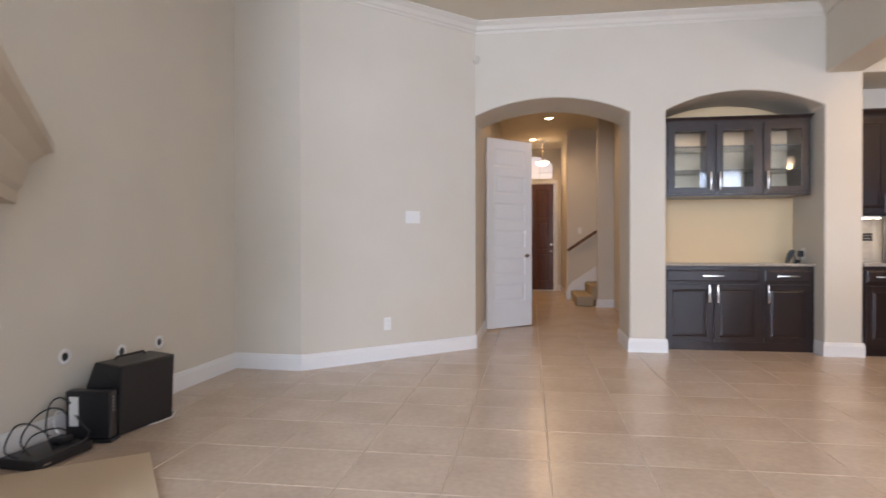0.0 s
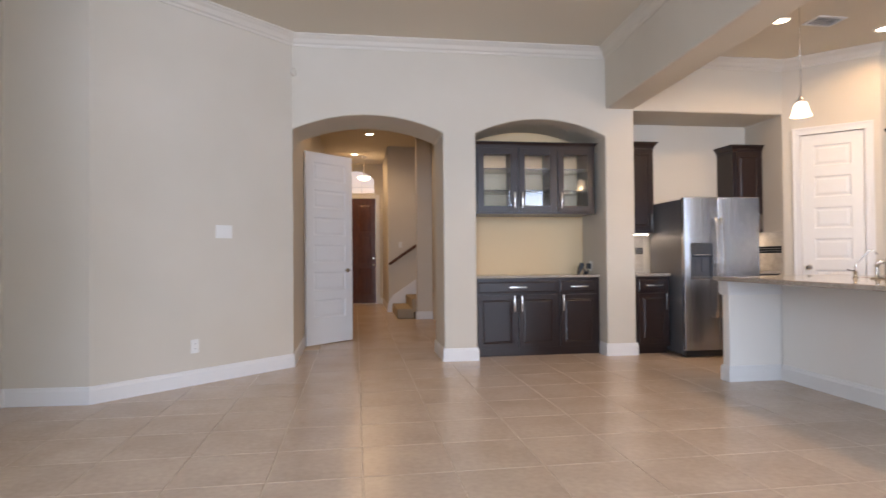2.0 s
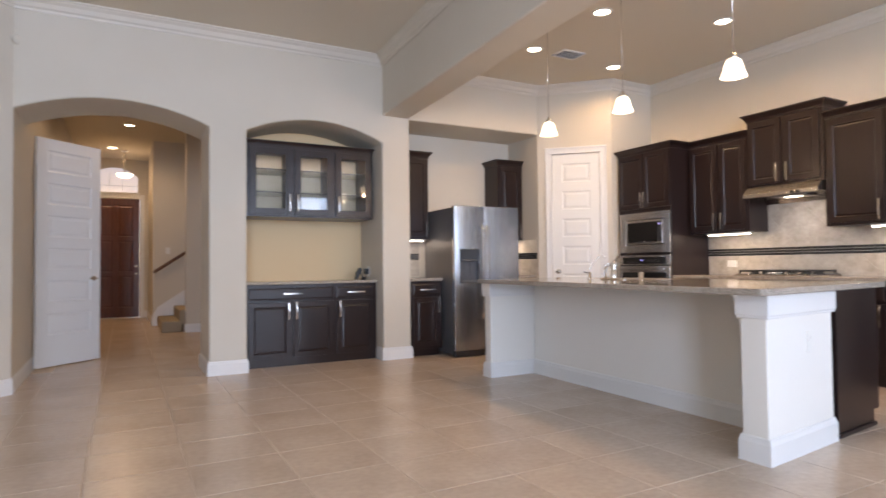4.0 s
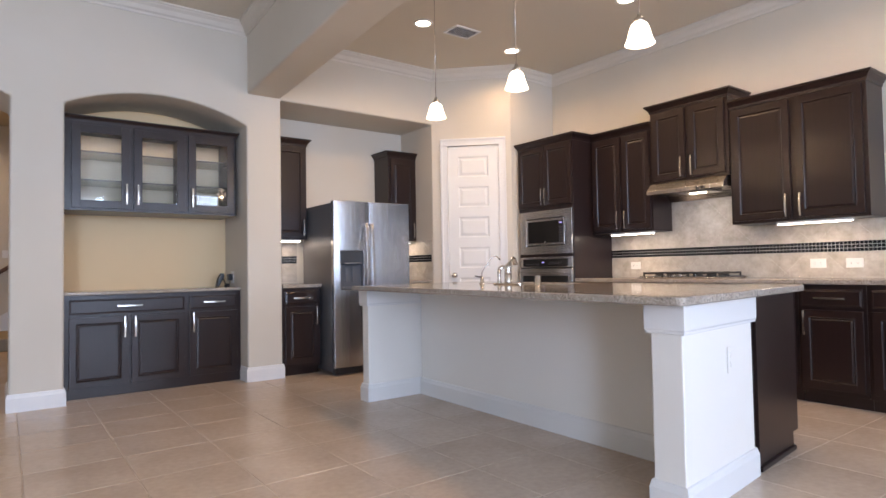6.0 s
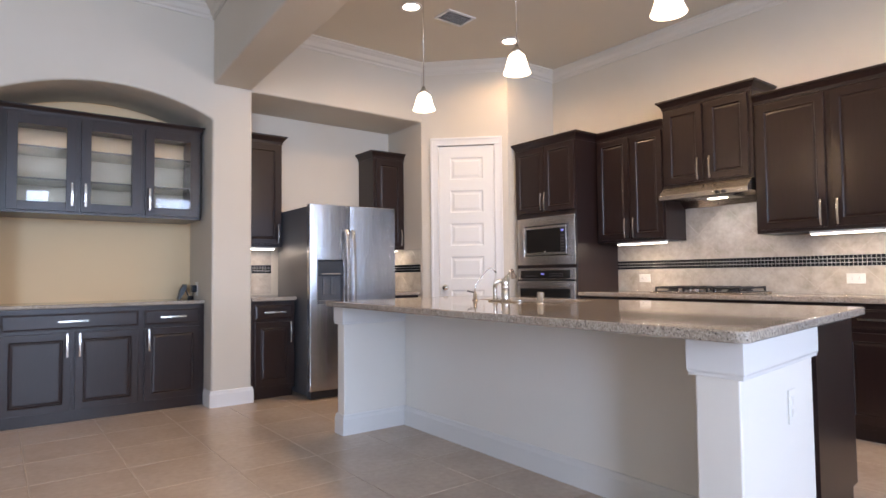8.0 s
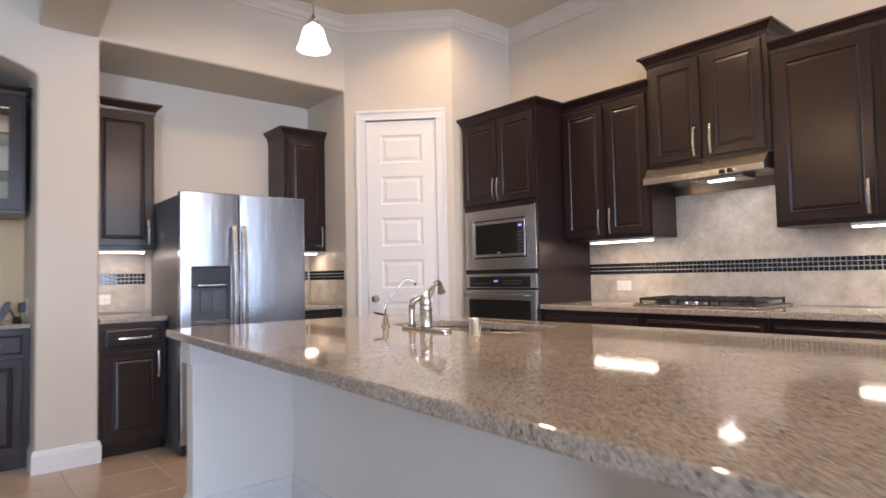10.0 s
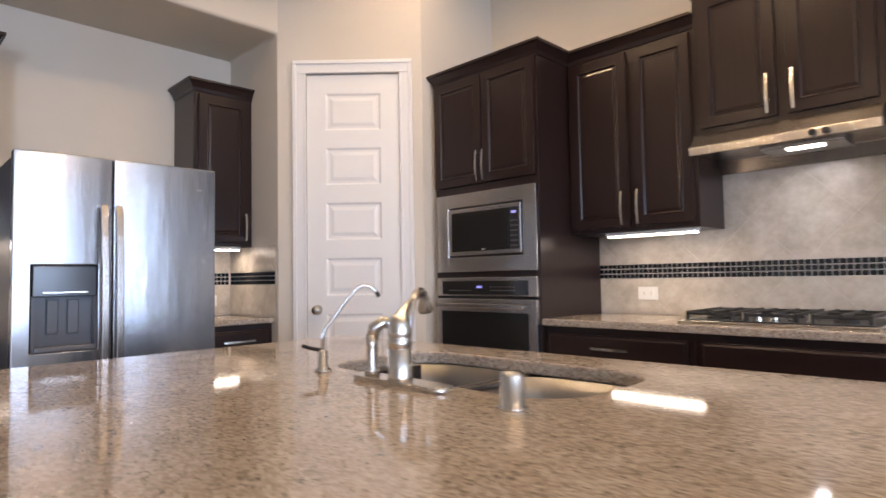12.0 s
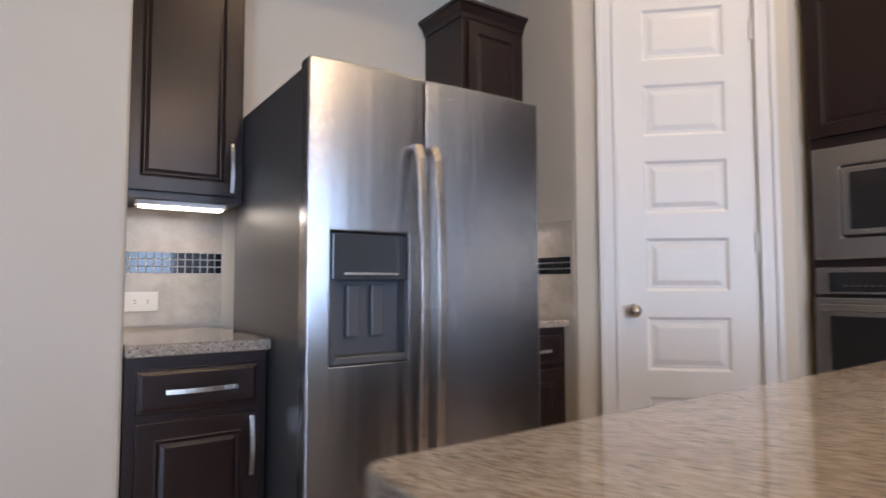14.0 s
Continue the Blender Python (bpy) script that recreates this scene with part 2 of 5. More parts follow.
def paneled(x0, z0, x1, z1, y, thick, cells, steps):
    """A slab, front at y facing -y, whose rectangles in cells are pressed in by steps (inset, depth)."""
    bm = bmesh.new()
    xs = sorted({x0, x1, *[c[0] for c in cells], *[c[2] for c in cells]})
    zs = sorted({z0, z1, *[c[1] for c in cells], *[c[3] for c in cells]})
    v = {(x, z): bm.verts.new((x, y, z)) for x in xs for z in zs}
    chosen = []
    for a, b_ in zip(xs, xs[1:]):
        for c, d in zip(zs, zs[1:]):
            f = bm.faces.new((v[a, c], v[b_, c], v[b_, d], v[a, d]))
            if any(q[0] <= a and b_ <= q[2] and q[1] <= c and d <= q[3] for q in cells):
                chosen.append(f)
    edges = [e for e in bm.edges if e.is_boundary]
    out = bmesh.ops.extrude_edge_only(bm, edges=edges)["geom"]
    bmesh.ops.translate(bm, verts=[g for g in out if isinstance(g, bmesh.types.BMVert)], vec=(0, thick, 0))
    back = [e for e in bm.edges if e.is_boundary]
    bmesh.ops.contextual_create(bm, geom=back)
    bmesh.ops.recalc_face_normals(bm, faces=bm.faces)
    for inset, depth in steps:
        bmesh.ops.inset_individual(bm, faces=chosen, thickness=inset, depth=depth, use_even_offset=True)
    return bm


RAISED = [(0.004, 0.003), (0.006, -0.010), (0.005, 0.0), (0.012, 0.004)]


def cab_door(parent, x0, z0, x1, z1, y, handle=None, name="door"):
    """A raised-panel door in front of y, with an upright bow handle at (x, z) of its foot."""
    s = 0.050
    d = part(name, paneled(x0, z0, x1, z1, y - 0.02, 0.02, [(x0 + s, z0 + s, x1 - s, z1 - s)], RAISED), "wood", parent, bevel=0.002)
    if handle:
        pull(d, handle[0], handle[1], y - 0.02, True)
    return d


def cab_drawer(parent, x0, z0, x1, z1, y, pulls=1):
    s = 0.006
    d = part("drawer_front", paneled(x0, z0, x1, z1, y - 0.016, 0.016, [(x0 + s, z0 + s, x1 - s, z1 - s)], [(0.010, 0.004), (0.004, 0.0)]), "wood", parent, bevel=0.002)
    for i in range(pulls):
        pull(d, (x0 + x1) / 2, (z0 + z1) / 2, y - 0.02, False, 0.20)
    return d


def pull(parent, x, z, y, upright, length=0.18):
    bm = bmesh.new()
    for i in range(8):
        t0, t1 = i / 8, (i + 1) / 8
        o0, o1 = 0.030 + 0.010 * math.sin(math.pi * t0), 0.030 + 0.010 * math.sin(math.pi * t1)
        a, b_ = (t0 - 0.5) * length, (t1 - 0.5) * length
        q = [(-0.007, a, o0), (0.007, a, o0), (0.007, b_, o1), (-0.007, b_, o1), (-0.007, a, o0 - 0.006), (0.007, a, o0 - 0.006), (0.007, b_, o1 - 0.006), (-0.007, b_, o1 - 0.006)]
        vs = [bm.verts.new((x + u, y - w, z + v_) if upright else (x + v_, y - w, z + u)) for u, v_, w in q]
        for f in ((0, 1, 2, 3), (7, 6, 5, 4), (0, 3, 7, 4), (1, 5, 6, 2)):
            bm.faces.new([vs[k] for k in f])
        if i == 0:
            bm.faces.new([vs[k] for k in (0, 4, 5, 1)])
        if i == 7:
            bm.faces.new([vs[k] for k in (3, 2, 6, 7)])
    for e in (-0.42, 0.42):
        c = e * length
        if upright:
            box(bm, x - 0.005, y - 0.032, z + c - 0.005, x + 0.005, y + 0.001, z + c + 0.005)
        else:
            box(bm, x + c - 0.005, y - 0.032, z - 0.005, x + c + 0.005, y + 0.001, z + 0.005)
    bmesh.ops.remove_doubles(bm, verts=bm.verts, dist=1e-5)
    bmesh.ops.recalc_face_normals(bm, faces=bm.faces)
    return part("handle", bm, "chrome", parent, "satin nickel bow handle")


def crown_top(parent, w, d, z, left=True, right=True, out=0.045, h=0.075, name="crown"):
    """The moulding on top of a cabinet; its back is open to the wall."""
    prof = [(0, z), (0.006, z), (0.010, z + h * 0.3), (out * 0.75, z + h * 0.75), (out, z + h * 0.8), (out, z + h), (0, z + h)]
    path = [(w, d), (w, 0), (0, 0), (0, d)]
    if not right:
        path = path[1:]
    if not left:
        path = path[:-1]
    bm = bmesh.new()
    sweep(bm, path[::-1], [(-o, zz) for o, zz in prof])
    return part(name, bm, "wood", parent)


def carcass(parent, w, d, z0, z1, toe=0.0):
    bm = bmesh.new()
    if toe:
        box(bm, 0, 0, z0 + toe, w, d, z1)
        box(bm, 0.0, 0.06, z0, w, d, z0 + toe)
    else:
        box(bm, 0, 0, z0, w, d, z1)
    return part("body", bm, "wood", parent, bevel=0.0015)


def counter_slab(name, outline, z0, z1, label, bevel=0.008):
    bm = bmesh.new()
    prism(bm, outline, z0, z1, "z")
    ob = part(name, bm, "granite", None, label, bevel=bevel, seg=3)
    return tagged(ob, category="countertop")


def arc_pts(xa, xb, zs, za, n=18):
    """Points of a segmental arch from (xa, zs) over the apex za to (xb, zs)."""
    half, rise = abs(xb - xa) / 2, za - zs
    r = (half * half + rise * rise) / (2 * rise)
    cx, cz = (xa + xb) / 2, za - r
    a = math.asin(half / r)
    s = 1 if xb > xa else -1
    return [(cx + s * r * math.sin(-a + 2 * a * i / n), cz + r * math.cos(-a + 2 * a * i / n)) for i in range(n + 1)]


# ---- the shell ----
bm = bm_box(-4.5, -8, -0.12, 10, 16.5, -0.0035)
struct("floor", bm, "grout", "beige ceramic tiles in pale grout")
floor = scene.objects["floor"]

T = 0.65
outline = [(3.768, 0), (3.768, 2.725), (5.60, 2.725), (5.60, 0), (5.74, 0), (5.74, 3.6), (-0.12, 3.6), (-0.12, 0), (0.05, 0), *arc_pts(0.05, 1.61, 2.43, 2.598), (1.61, 0), (1.965, 0), *arc_pts(1.965, 3.43, 2.43, 2.60), (3.43, 0)]
bm = bmesh.new()
prism(bm, outline, YW, YB - 0.01)
struct("wall_arched", bm, "wall", "textured beige wall with two arches", bevel=0.018, seg=3)
struct("wall_bar_back", bm_box(1.7, YB, 0, 3.8, YB + 0.12, 3.3), "accent", "warm beige wall behind the bar recess")
struct("wall_niche_back", bm_box(3.77, 7.52, 0, 5.75, 7.64, 3.3), "wall", "beige wall behind the refrigerator")

# angled living-room walls
def wall_between(name, a, b_, z0, z1, t=0.12, mt="wall", label="beige painted wall", holes=()):
    """A wall along a-b; its thickness lies to the left of the way."""
    a, b_ = Vector(a), Vector(b_)
    d = (b_ - a).normalized()
    nrm = Vector((-d.y, d.x))
    length = (b_ - a).length
    bm = bmesh.new()
    cuts = sorted({0, length, *[h[0] for h in holes], *[h[1] for h in holes]})
    m = Matrix(((d.x, nrm.x, 0, a.x), (d.y, nrm.y, 0, a.y), (0, 0, 1, 0), (0, 0, 0, 1)))
    for p, q in zip(cuts, cuts[1:]):
        hole = next((h for h in holes if h[0] <= p and q <= h[1]), None)
        if hole:
            if hole[2] > z0:
                box(bm, p, 0, z0, q, t, hole[2], m)
            box(bm, p, 0, hole[3], q, t, z1, m)
        else:
            box(bm, p, 0, z0, q, t, z1, m)
    bmesh.ops.remove_doubles(bm, verts=bm.verts, dist=1e-4)
    bmesh.ops.recalc_face_normals(bm, faces=bm.faces)
    return struct(name, bm, mt, label)


CA, CB, CC = (-1.96, 5.565), (-1.335, 5.53), (0.05, YW)
wall_between("wall_west", CA, (X0, YS), 0, 3.6, -0.15)
wall_between("wall_jog", CA, CB, 0, 3.6, 0.12)
wall_between("wall_angled", CB, CC, 0, 3.6, 0.12, label="textured beige angled wall")
wall_between("wall_south", (X0 - 0.1, YS), (9.0, YS), 0, 3.6, -0.15, holes=[(a - X0 + 0.1, b_ - X0 + 0.1, WZ0, WZ1) for a, b_ in WINDOWS])
wall_between("wall_east", (X1, 7.0), (X1, 1.5), 0, 3.6, 0.15)
wall_between("wall_breakfast", (X1, 1.5), (9.0, 1.5), 0, 3.6, 0.15)
wall_between("wall_far_east", (9.0, 1.65), (9.0, YS), 0, 3.6, 0.15)
P0, P1 = (5.60, YW), (6.25, 6.20)
wall_between("wall_kitchen_return", P1, (X1, 6.20), 0, 3.6, 0.12)

# pantry wall with its door opening
dv = (Vector(P1) - Vector(P0)).normalized()
L = (Vector(P1) - Vector(P0)).length
wall_between("wall_pantry", P0, P1, 0, 3.6, 0.12, holes=[(0.18, 0.775, 0.0, 2.458)])

SKEW = 0.55          # the beam runs this far westward on its way south


def bm_prism(outline, z0, z1):
    bm = bmesh.new()
    prism(bm, outline, z0, z1, "z")
    return bm


struct("ceiling", bm_prism([(-2.4, YS - 0.2), (3.59 - SKEW, YS - 0.2), (3.60, YW + 0.1), (-2.4, YW + 0.1)], ZL, ZL + 0.1), "ceiling", "flat beige ceiling of the living room")
struct("ceiling_kitchen", bm_prism([(3.595 - SKEW, YS - 0.2), (9.2, YS - 0.2), (9.2, YW + 0.1), (3.605, YW + 0.1)], ZK, ZK + 0.1), "ceiling", "flat beige ceiling of the kitchen")
struct("beam", bm_prism([(3.435 - SKEW, YS), (3.762 - SKEW, YS), (3.762, YW - 0.001), (3.435, YW - 0.001)], 2.735, 3.45), "wall", "boxed beige beam between living room and kitchen", bevel=0.015, seg=3)

# hall beyond the first arch
struct("ceiling_hall", bm_box(-1.5, YB - 0.03, ZH, 4.0, 15.3, ZH + 0.1), "ceiling", "beige hall ceiling")
struct("wall_hall_west", bm_box(-0.08, YB - 0.008, 0, 0.04, 15.1, 3.5), "wall", "beige hall wall")
bm = bmesh.new()
prism(bm, [(7.70, 0), (7.70, 3.5), (11.24, 3.5), (11.24, 0), (10.6, 0), *[(q[0], q[1]) for q in arc_pts(10.6, 8.4, 2.3, 2.5)], (8.4, 0)], 2.05, 2.2, "x")
struct("wall_hall_east", bm, "wall", "beige hall wall with an arched opening")
struct("wall_side_room", bm_box(3.4, 7.7, 0, 3.5, 11.2, 3.5), "wall", "beige wall of the side room")
struct("wall_hall_end", bm_box(1.77, 11.24, 0, 3.5, 11.36, 3.5), "wall", "beige wall end beside the stairs", bevel=0.012)
struct("wall_stairs", bm_box(1.34, 12.80, 0, 4.2, 12.93, 5.0), "wall", "beige wall behind the stairs", bevel=0.012)
struct("wall_stairs_end", bm_box(4.2, 11.0, 0, 4.3, 12.93, 5.0), "wall")
struct("wall_foyer_east", bm_box(1.34, 12.93, 0, 1.46, 15.1, 3.5), "wall")
bm = bmesh.new()
prism(bm, [(-1.5, 0), (-1.5, 3.5), (1.6, 3.5), (1.6, 0), (1.18, 0), (1.18, 2.56), (0.23, 2.56), (0.23, 0)], 15.1, 15.22)
fw = struct("wall_front", bm, "wall", "beige wall round the front door")

# outside
struct("ground", bm_box(-60, -60, -0.3, 60, 60, -0.13), "carpet")


# ---- baseboards, crown, casings ----
BB = [(0, 0), (0.016, 0), (0.016, 0.105), (0.011, 0.12), (0.009, 0.132), (0.004, 0.137), (0, 0.137)]
CR = [(0, -0.115), (0.012, -0.115), (0.018, -0.095), (0.034, -0.082), (0.050, -0.048), (0.072, -0.030), (0.080, -0.018), (0.092, -0.014), (0.092, 0), (0, 0)]


def moulding(name, path, prof, material, label="", kind="structure"):
    """Carried with the room on the right hand of the way."""
    bm = bmesh.new()
    sweep(bm, path, [(-o, z) for o, z in prof])
    return tagged(part(name, bm, material, None, label), kind=kind)


def up(prof, z):
    return [(o, z + q) for o, q in prof]


LBB = "white painted baseboard with a moulded top"
moulding("baseboard", [(X0, YS), CA, CB, CC, (CC[0] - 0.01, 8.2)], BB, "trim", LBB)
moulding("baseboard", [(1.61, YB), (1.61, YW), (1.965, YW), (1.965, 7.04)], BB, "trim", LBB)
moulding("baseboard", [(3.43, 7.04), (3.43, YW), (3.768, YW), (3.768, 6.86)], BB, "trim", LBB)
moulding("baseboard", [(1.77, 11.36), (1.77, 11.24), (2.05, 11.24)], BB, "trim", LBB)
moulding("baseboard", [(1.27, 15.1), (1.34, 15.1), (1.34, 12.8)], BB, "trim", LBB)
LC = "white crown moulding"
moulding("crown_moulding", [(X0, YS), CA, CB, CC, (3.435, YW)], up(CR, ZL), "crown", LC)
moulding("crown_moulding", [(3.435, YW), (3.435 - SKEW, YS)], up(CR, ZL), "wall", "crown moulding painted like the beam")
moulding("crown_moulding", [(3.762, YW), P0, P1, (X1, 6.20), (X1, 1.5), (9.0, 1.5)], up(CR, ZK), "crown", LC)

# pantry door: local x runs from P0 to P1, -y faces the room
PM = pose(P0[0], P0[1], 0, 0, 0, -45)


def casing(name, x0, x1, ztop, m, w=0.085, label="white moulded door casing"):
    root = empty(name, m, label, "door casing", kind="structure")
    for k, (a, b_, c, d) in {"jamb": (x0 - w, 0, x0, ztop), "jamb_b": (x1, 0, x1 + w, ztop), "head": (x0 - w, ztop, x1 + w, ztop + w)}.items():
        bm = bmesh.new()
        box(bm, a, -0.016, b_, c, -0.001, d)
        if k == "head":
            box(bm, a, -0.026, d - 0.024, c, -0.016, d)
            box(bm, a + 0.06, -0.021, b_, c - 0.06, -0.016, b_ + 0.012)
        elif k == "jamb":
            box(bm, a, -0.026, b_, a + 0.024, -0.016, d + w - 0.024)
            box(bm, c - 0.014, -0.021, b_, c, -0.016, d)
        else:
            box(bm, c - 0.024, -0.026, b_, c, -0.016, d + w - 0.024)
            box(bm, a, -0.021, b_, a + 0.014, -0.016, d)
        part(k.split("_")[0], bm, "trim", root, bevel=0.003)
    return root


def panel_door(name, w, h, thick, count, m, label, material="door", columns=1, both=False):
    root = empty(name, m, label, "door", kind="structure")
    st, top, bot, gap = (0.12, 0.122, 0.331, 0.115) if count > 3 else (0.125, 0.14, 0.20, 0.085)
    ph = (h - top - bot - gap * (count - 1)) / count
    cells = []
    for i in range(count):
        z = bot + i * (ph + gap)
        if columns == 1:
            cells.append((st, z, w - st, z + ph))
        else:
            mid = w / 2
            cells += [(st, z, mid - 0.05, z + ph), (mid + 0.05, z, w - st, z + ph)]
    part("door_leaf", paneled(0, 0, w, h, 0, thick, cells, [(0.012, -0.009), (0.014, 0.0), (0.022, 0.006)]), material, root, bevel=0.002)
    return root


def knob(parent, x, z, y=0.0, m=None):
    bm = bmesh.new()
    lathe(bm, [(0.031, 0), (0.031, 0.006), (0.012, 0.010), (0.011, 0.030), (0.024, 0.040), (0.029, 0.052), (0.024, 0.063), (0.0001, 0.066)], 20, pose(x, y, z, 90, 0, 0))
    return part("door_knob", bm, "chrome", parent, "satin nickel round knob", smooth=True)


casing("door_casing", 0.18, 0.775, 2.458, PM, 0.083)
pd = panel_door("pantry_door", 0.590, 2.444, 0.035, 6, PM @ pose(0.1825, 0.003, 0.008), "closed white six-panel pantry door with a nickel knob")
knob(pd, 0.062, 0.946)
for z in (0.25, 1.2, 2.15):
    part("hinge", bm_box(0.578, -0.012, z, 0.590, 0.0, z + 0.09), "trim", pd)
struct("pantry_back", bm_box(5.9, 6.9, 0, 6.9, 6.98, 3), "wall")

# open hall door
hd = panel_door("hall_door", 0.77, 2.44, 0.035, 6, pose(0.075, 8.18, 0.012, 0, 0, 43), "open white six-panel door standing in the hall")
bm = bmesh.new()
lathe(bm, [(0.028, 0), (0.028, 0.008), (0.010, 0.012), (0.010, 0.045), (0.0001, 0.046)], 16, pose(0.68, 0, 0.93, 90, 0, 0))
box(bm, 0.60, -0.052, 0.922, 0.69, -0.040, 0.938)
part("door_handle", bm, "chrome", hd, "satin nickel lever")
for z in (0.25, 1.2, 2.15):
    part("hinge", bm_box(-0.014, -0.006, z, 0.0, 0.008, z + 0.09), "trim", hd)

# front door and transom
fd = panel_door("front_door", 0.93, 2.53, 0.045, 3, pose(0.24, 15.12, 0.02), "dark red mahogany front door with raised panels", "redwood", 2)
knob(fd, 0.87, 0.92)
bm = bmesh.new()
lathe(bm, [(0.028, 0), (0.028, 0.02), (0.0001, 0.022)], 16, pose(0.87, 0, 1.08, 90, 0, 0))
part("deadbolt", bm, "chrome", fd, "satin nickel deadbolt")
casing("door_casing", 0.23, 1.18, 2.56, pose(0, 15.1, 0))
tr = empty("transom_window", pose(0.03, 15.07, 0.125), "arched transom window over the front door", "window", kind="structure")
arc = arc_pts(0.24, 1.10, 2.88, 3.08)
bm = bmesh.new()
prism(bm, [(0.24, 2.56), *arc, (1.10, 2.56)], 0.004, 0.012)
# Daylight through the transom is put into the pane itself as emission.
skyglow = glow("bright_sky_behind_glass", (0.75, 0.84, 1.0), 0.36)
part("pane", bm, skyglow, tr, "pane that glows in place of the sky behind it")
for a, b_ in ((0.56, 0.58), (0.80, 0.82)):
    part("muntin", bm_box(a, -0.008, 2.56, b_, 0.004, 2.97), "trim", tr)
part("sill", bm_box(0.20, -0.03, 2.52, 1.14, 0.004, 2.56), "trim", tr, bevel=0.003)
part("muntin", bm_box(0.24, -0.008, 2.69, 1.10, 0.0035, 2.705), "trim", tr)
part("threshold", bm_box(0.0, -0.05, -0.018, 0.9, 0.02, -0.001), "chrome", fd)

lamp = empty("foyer_lamp", pose(0.88, 14.0, ZH), "lit frosted bowl ceiling lamp", "ceiling lamp")
bm = bmesh.new()
lathe(bm, [(0.07, 0), (0.07, -0.02), (0.012, -0.03), (0.012, -0.48)], 20)
part("stem", bm, "chrome", lamp)
bm = bmesh.new()
lathe(bm, [(0.145, -0.47), (0.138, -0.51), (0.095, -0.545), (0.0001, -0.56)], 24)
part("bowl", bm, "foyerglow", lamp, "lit frosted glass bowl", smooth=True)

# stairs
st = empty("staircase", pose(1.42, 11.37, 0), "carpeted staircase rising beside the hall", "stairs", kind="structure")
for i in range(9):
    part("step", bm_box(0.27 * i, 0.0, 0 if i == 0 else 0.18 * i - 0.06, 0.27 * i + 0.31, 1.40, 0.18 * (i + 1)), "carpet", st, bevel=0.02)
bm = bmesh.new()
prism(bm, [(1.34, 0), (1.34, 0.20), (1.43, 0.34), (3.75, 1.89), (3.8, 1.55), (1.72, 0.18), (1.60, 0.0)], 12.775, 12.80)
struct("stair_skirt", bm, "trim", "white stair skirting board")
hr = empty("handrail", pose(-0.03, 12.73, 0.01), "brown wooden handrail on the stair wall", "handrail")
bm = bmesh.new()
tube(bm, [(1.39, 0, 0.96), (1.42, 0, 0.99), (1.8, 0, 1.25), (3.6, 0, 2.45)], 0.03, 10)
part("rail", bm, "rail", hr, smooth=True)
for x in (1.5, 2.4, 3.3):
    bm = bmesh.new()
    tube(bm, [(x, 0, 1.0 + (x - 1.42) * 0.67), (x, 0.07, 0.97 + (x - 1.42) * 0.67)], 0.008, 8)
    part("bracket", bm, "chrome", hr)


def plate(x, z, m, label, w=0.075, h=0.12, toggles=1, outlet=False, flat=False, look_of="white_plastic"):
    """A wall plate in the local plane y = 0, facing -y."""
    if flat:
        w, h = h, w
    root = empty("outlet" if outlet else "light_switch", m @ pose(x, 0, z), label, "outlet" if outlet else "switch")
    part("plate", bm_box(-w / 2, -0.006, -h / 2, w / 2, -0.0005, h / 2), look_of, root, bevel=0.002)
    if outlet:
        for s in (-1, 1):
            c = (0.022 * s, 0) if flat else (0, 0.022 * s)
            bm = bm_box(c[0] - 0.014, -0.009, c[1] - 0.014, c[0] + 0.014, -0.006, c[1] + 0.014)
            sock = part("socket", bm, look_of, root)
            bm = bmesh.new()
            for q in (-0.005, 0.005):
                if flat:
                    box(bm, c[0] - 0.004, -0.0096, c[1] + q - 0.001, c[0] + 0.004, -0.009, c[1] + q + 0.001)
                else:
                    box(bm, c[0] + q - 0.001, -0.0096, c[1] - 0.004, c[0] + q + 0.001, -0.009, c[1] + 0.004)
            part("slots", bm, "black" if look_of == "white_plastic" else look_of, sock)
    else:
        for i in range(toggles):
            cx = (i - (toggles - 1) / 2) * 0.046
            part("rocker", bm_box(cx - 0.016, -0.010, -0.033, cx + 0.016, -0.006, 0.033), "white_plastic", root, bevel=0.001)
    return root


d_ang = (Vector(CC) - Vector(CB)).normalized()
AM = Matrix(((d_ang.x, -d_ang.y, 0, CB[0]), (d_ang.y, d_ang.x, 0, CB[1]), (0, 0, 1, 0), (0, 0, 0, 1)))
plate(1.135, 1.355, AM, "white four-gang switch plate on the angled wall", w=0.165, toggles=3)
plate(0.85, 0.34, AM, "white power outlet low on the angled wall", outlet=True)
plate(1.594, 1.375, pose(0, 12.80, 0), "white switch on the stair wall")
bm = bmesh.new()
lathe(bm, [(0.045, 0), (0.045, 0.02), (0.035, 0.03), (0.0001, 0.032)], 20, AM @ pose(1.93, 0, 3.02, 90, 0, 0))
tagged(part("wall_sensor", bm, "wall", None, "small round beige sensor high on the wall", smooth=True), category="sensor")

# ---- recessed lights, vent, pendants ----
def can_light(x, y, z, watts=14, light=True, soft=0.06):
    root = empty("recessed_light", pose(x, y, z), "lit recessed ceiling light with a white ring", "recessed light", "recessed ceiling lights")
    bm = bmesh.new()
    lathe(bm, [(0.068, -0.002), (0.072, -0.009), (0.090, -0.007), (0.094, -0.001)], 28)
    part("trim_ring", bm, "trim", root, smooth=True)
    bm = bmesh.new()
    lathe(bm, [(0.0001, -0.003), (0.067, -0.0035)], 28)
    part("lens", bm, "can", root, "glowing lens")
    if light:
        sp = new("recessed_lamp", bpy.data.lights.new("recessed_lamp", "SPOT"))
        sp.data.energy, sp.data.color, sp.data.spot_size, sp.data.spot_blend, sp.data.shadow_soft_size = watts, WARM, radians(162), 0.5, soft
        sp.matrix_basis = pose(x, y, z - 0.03)


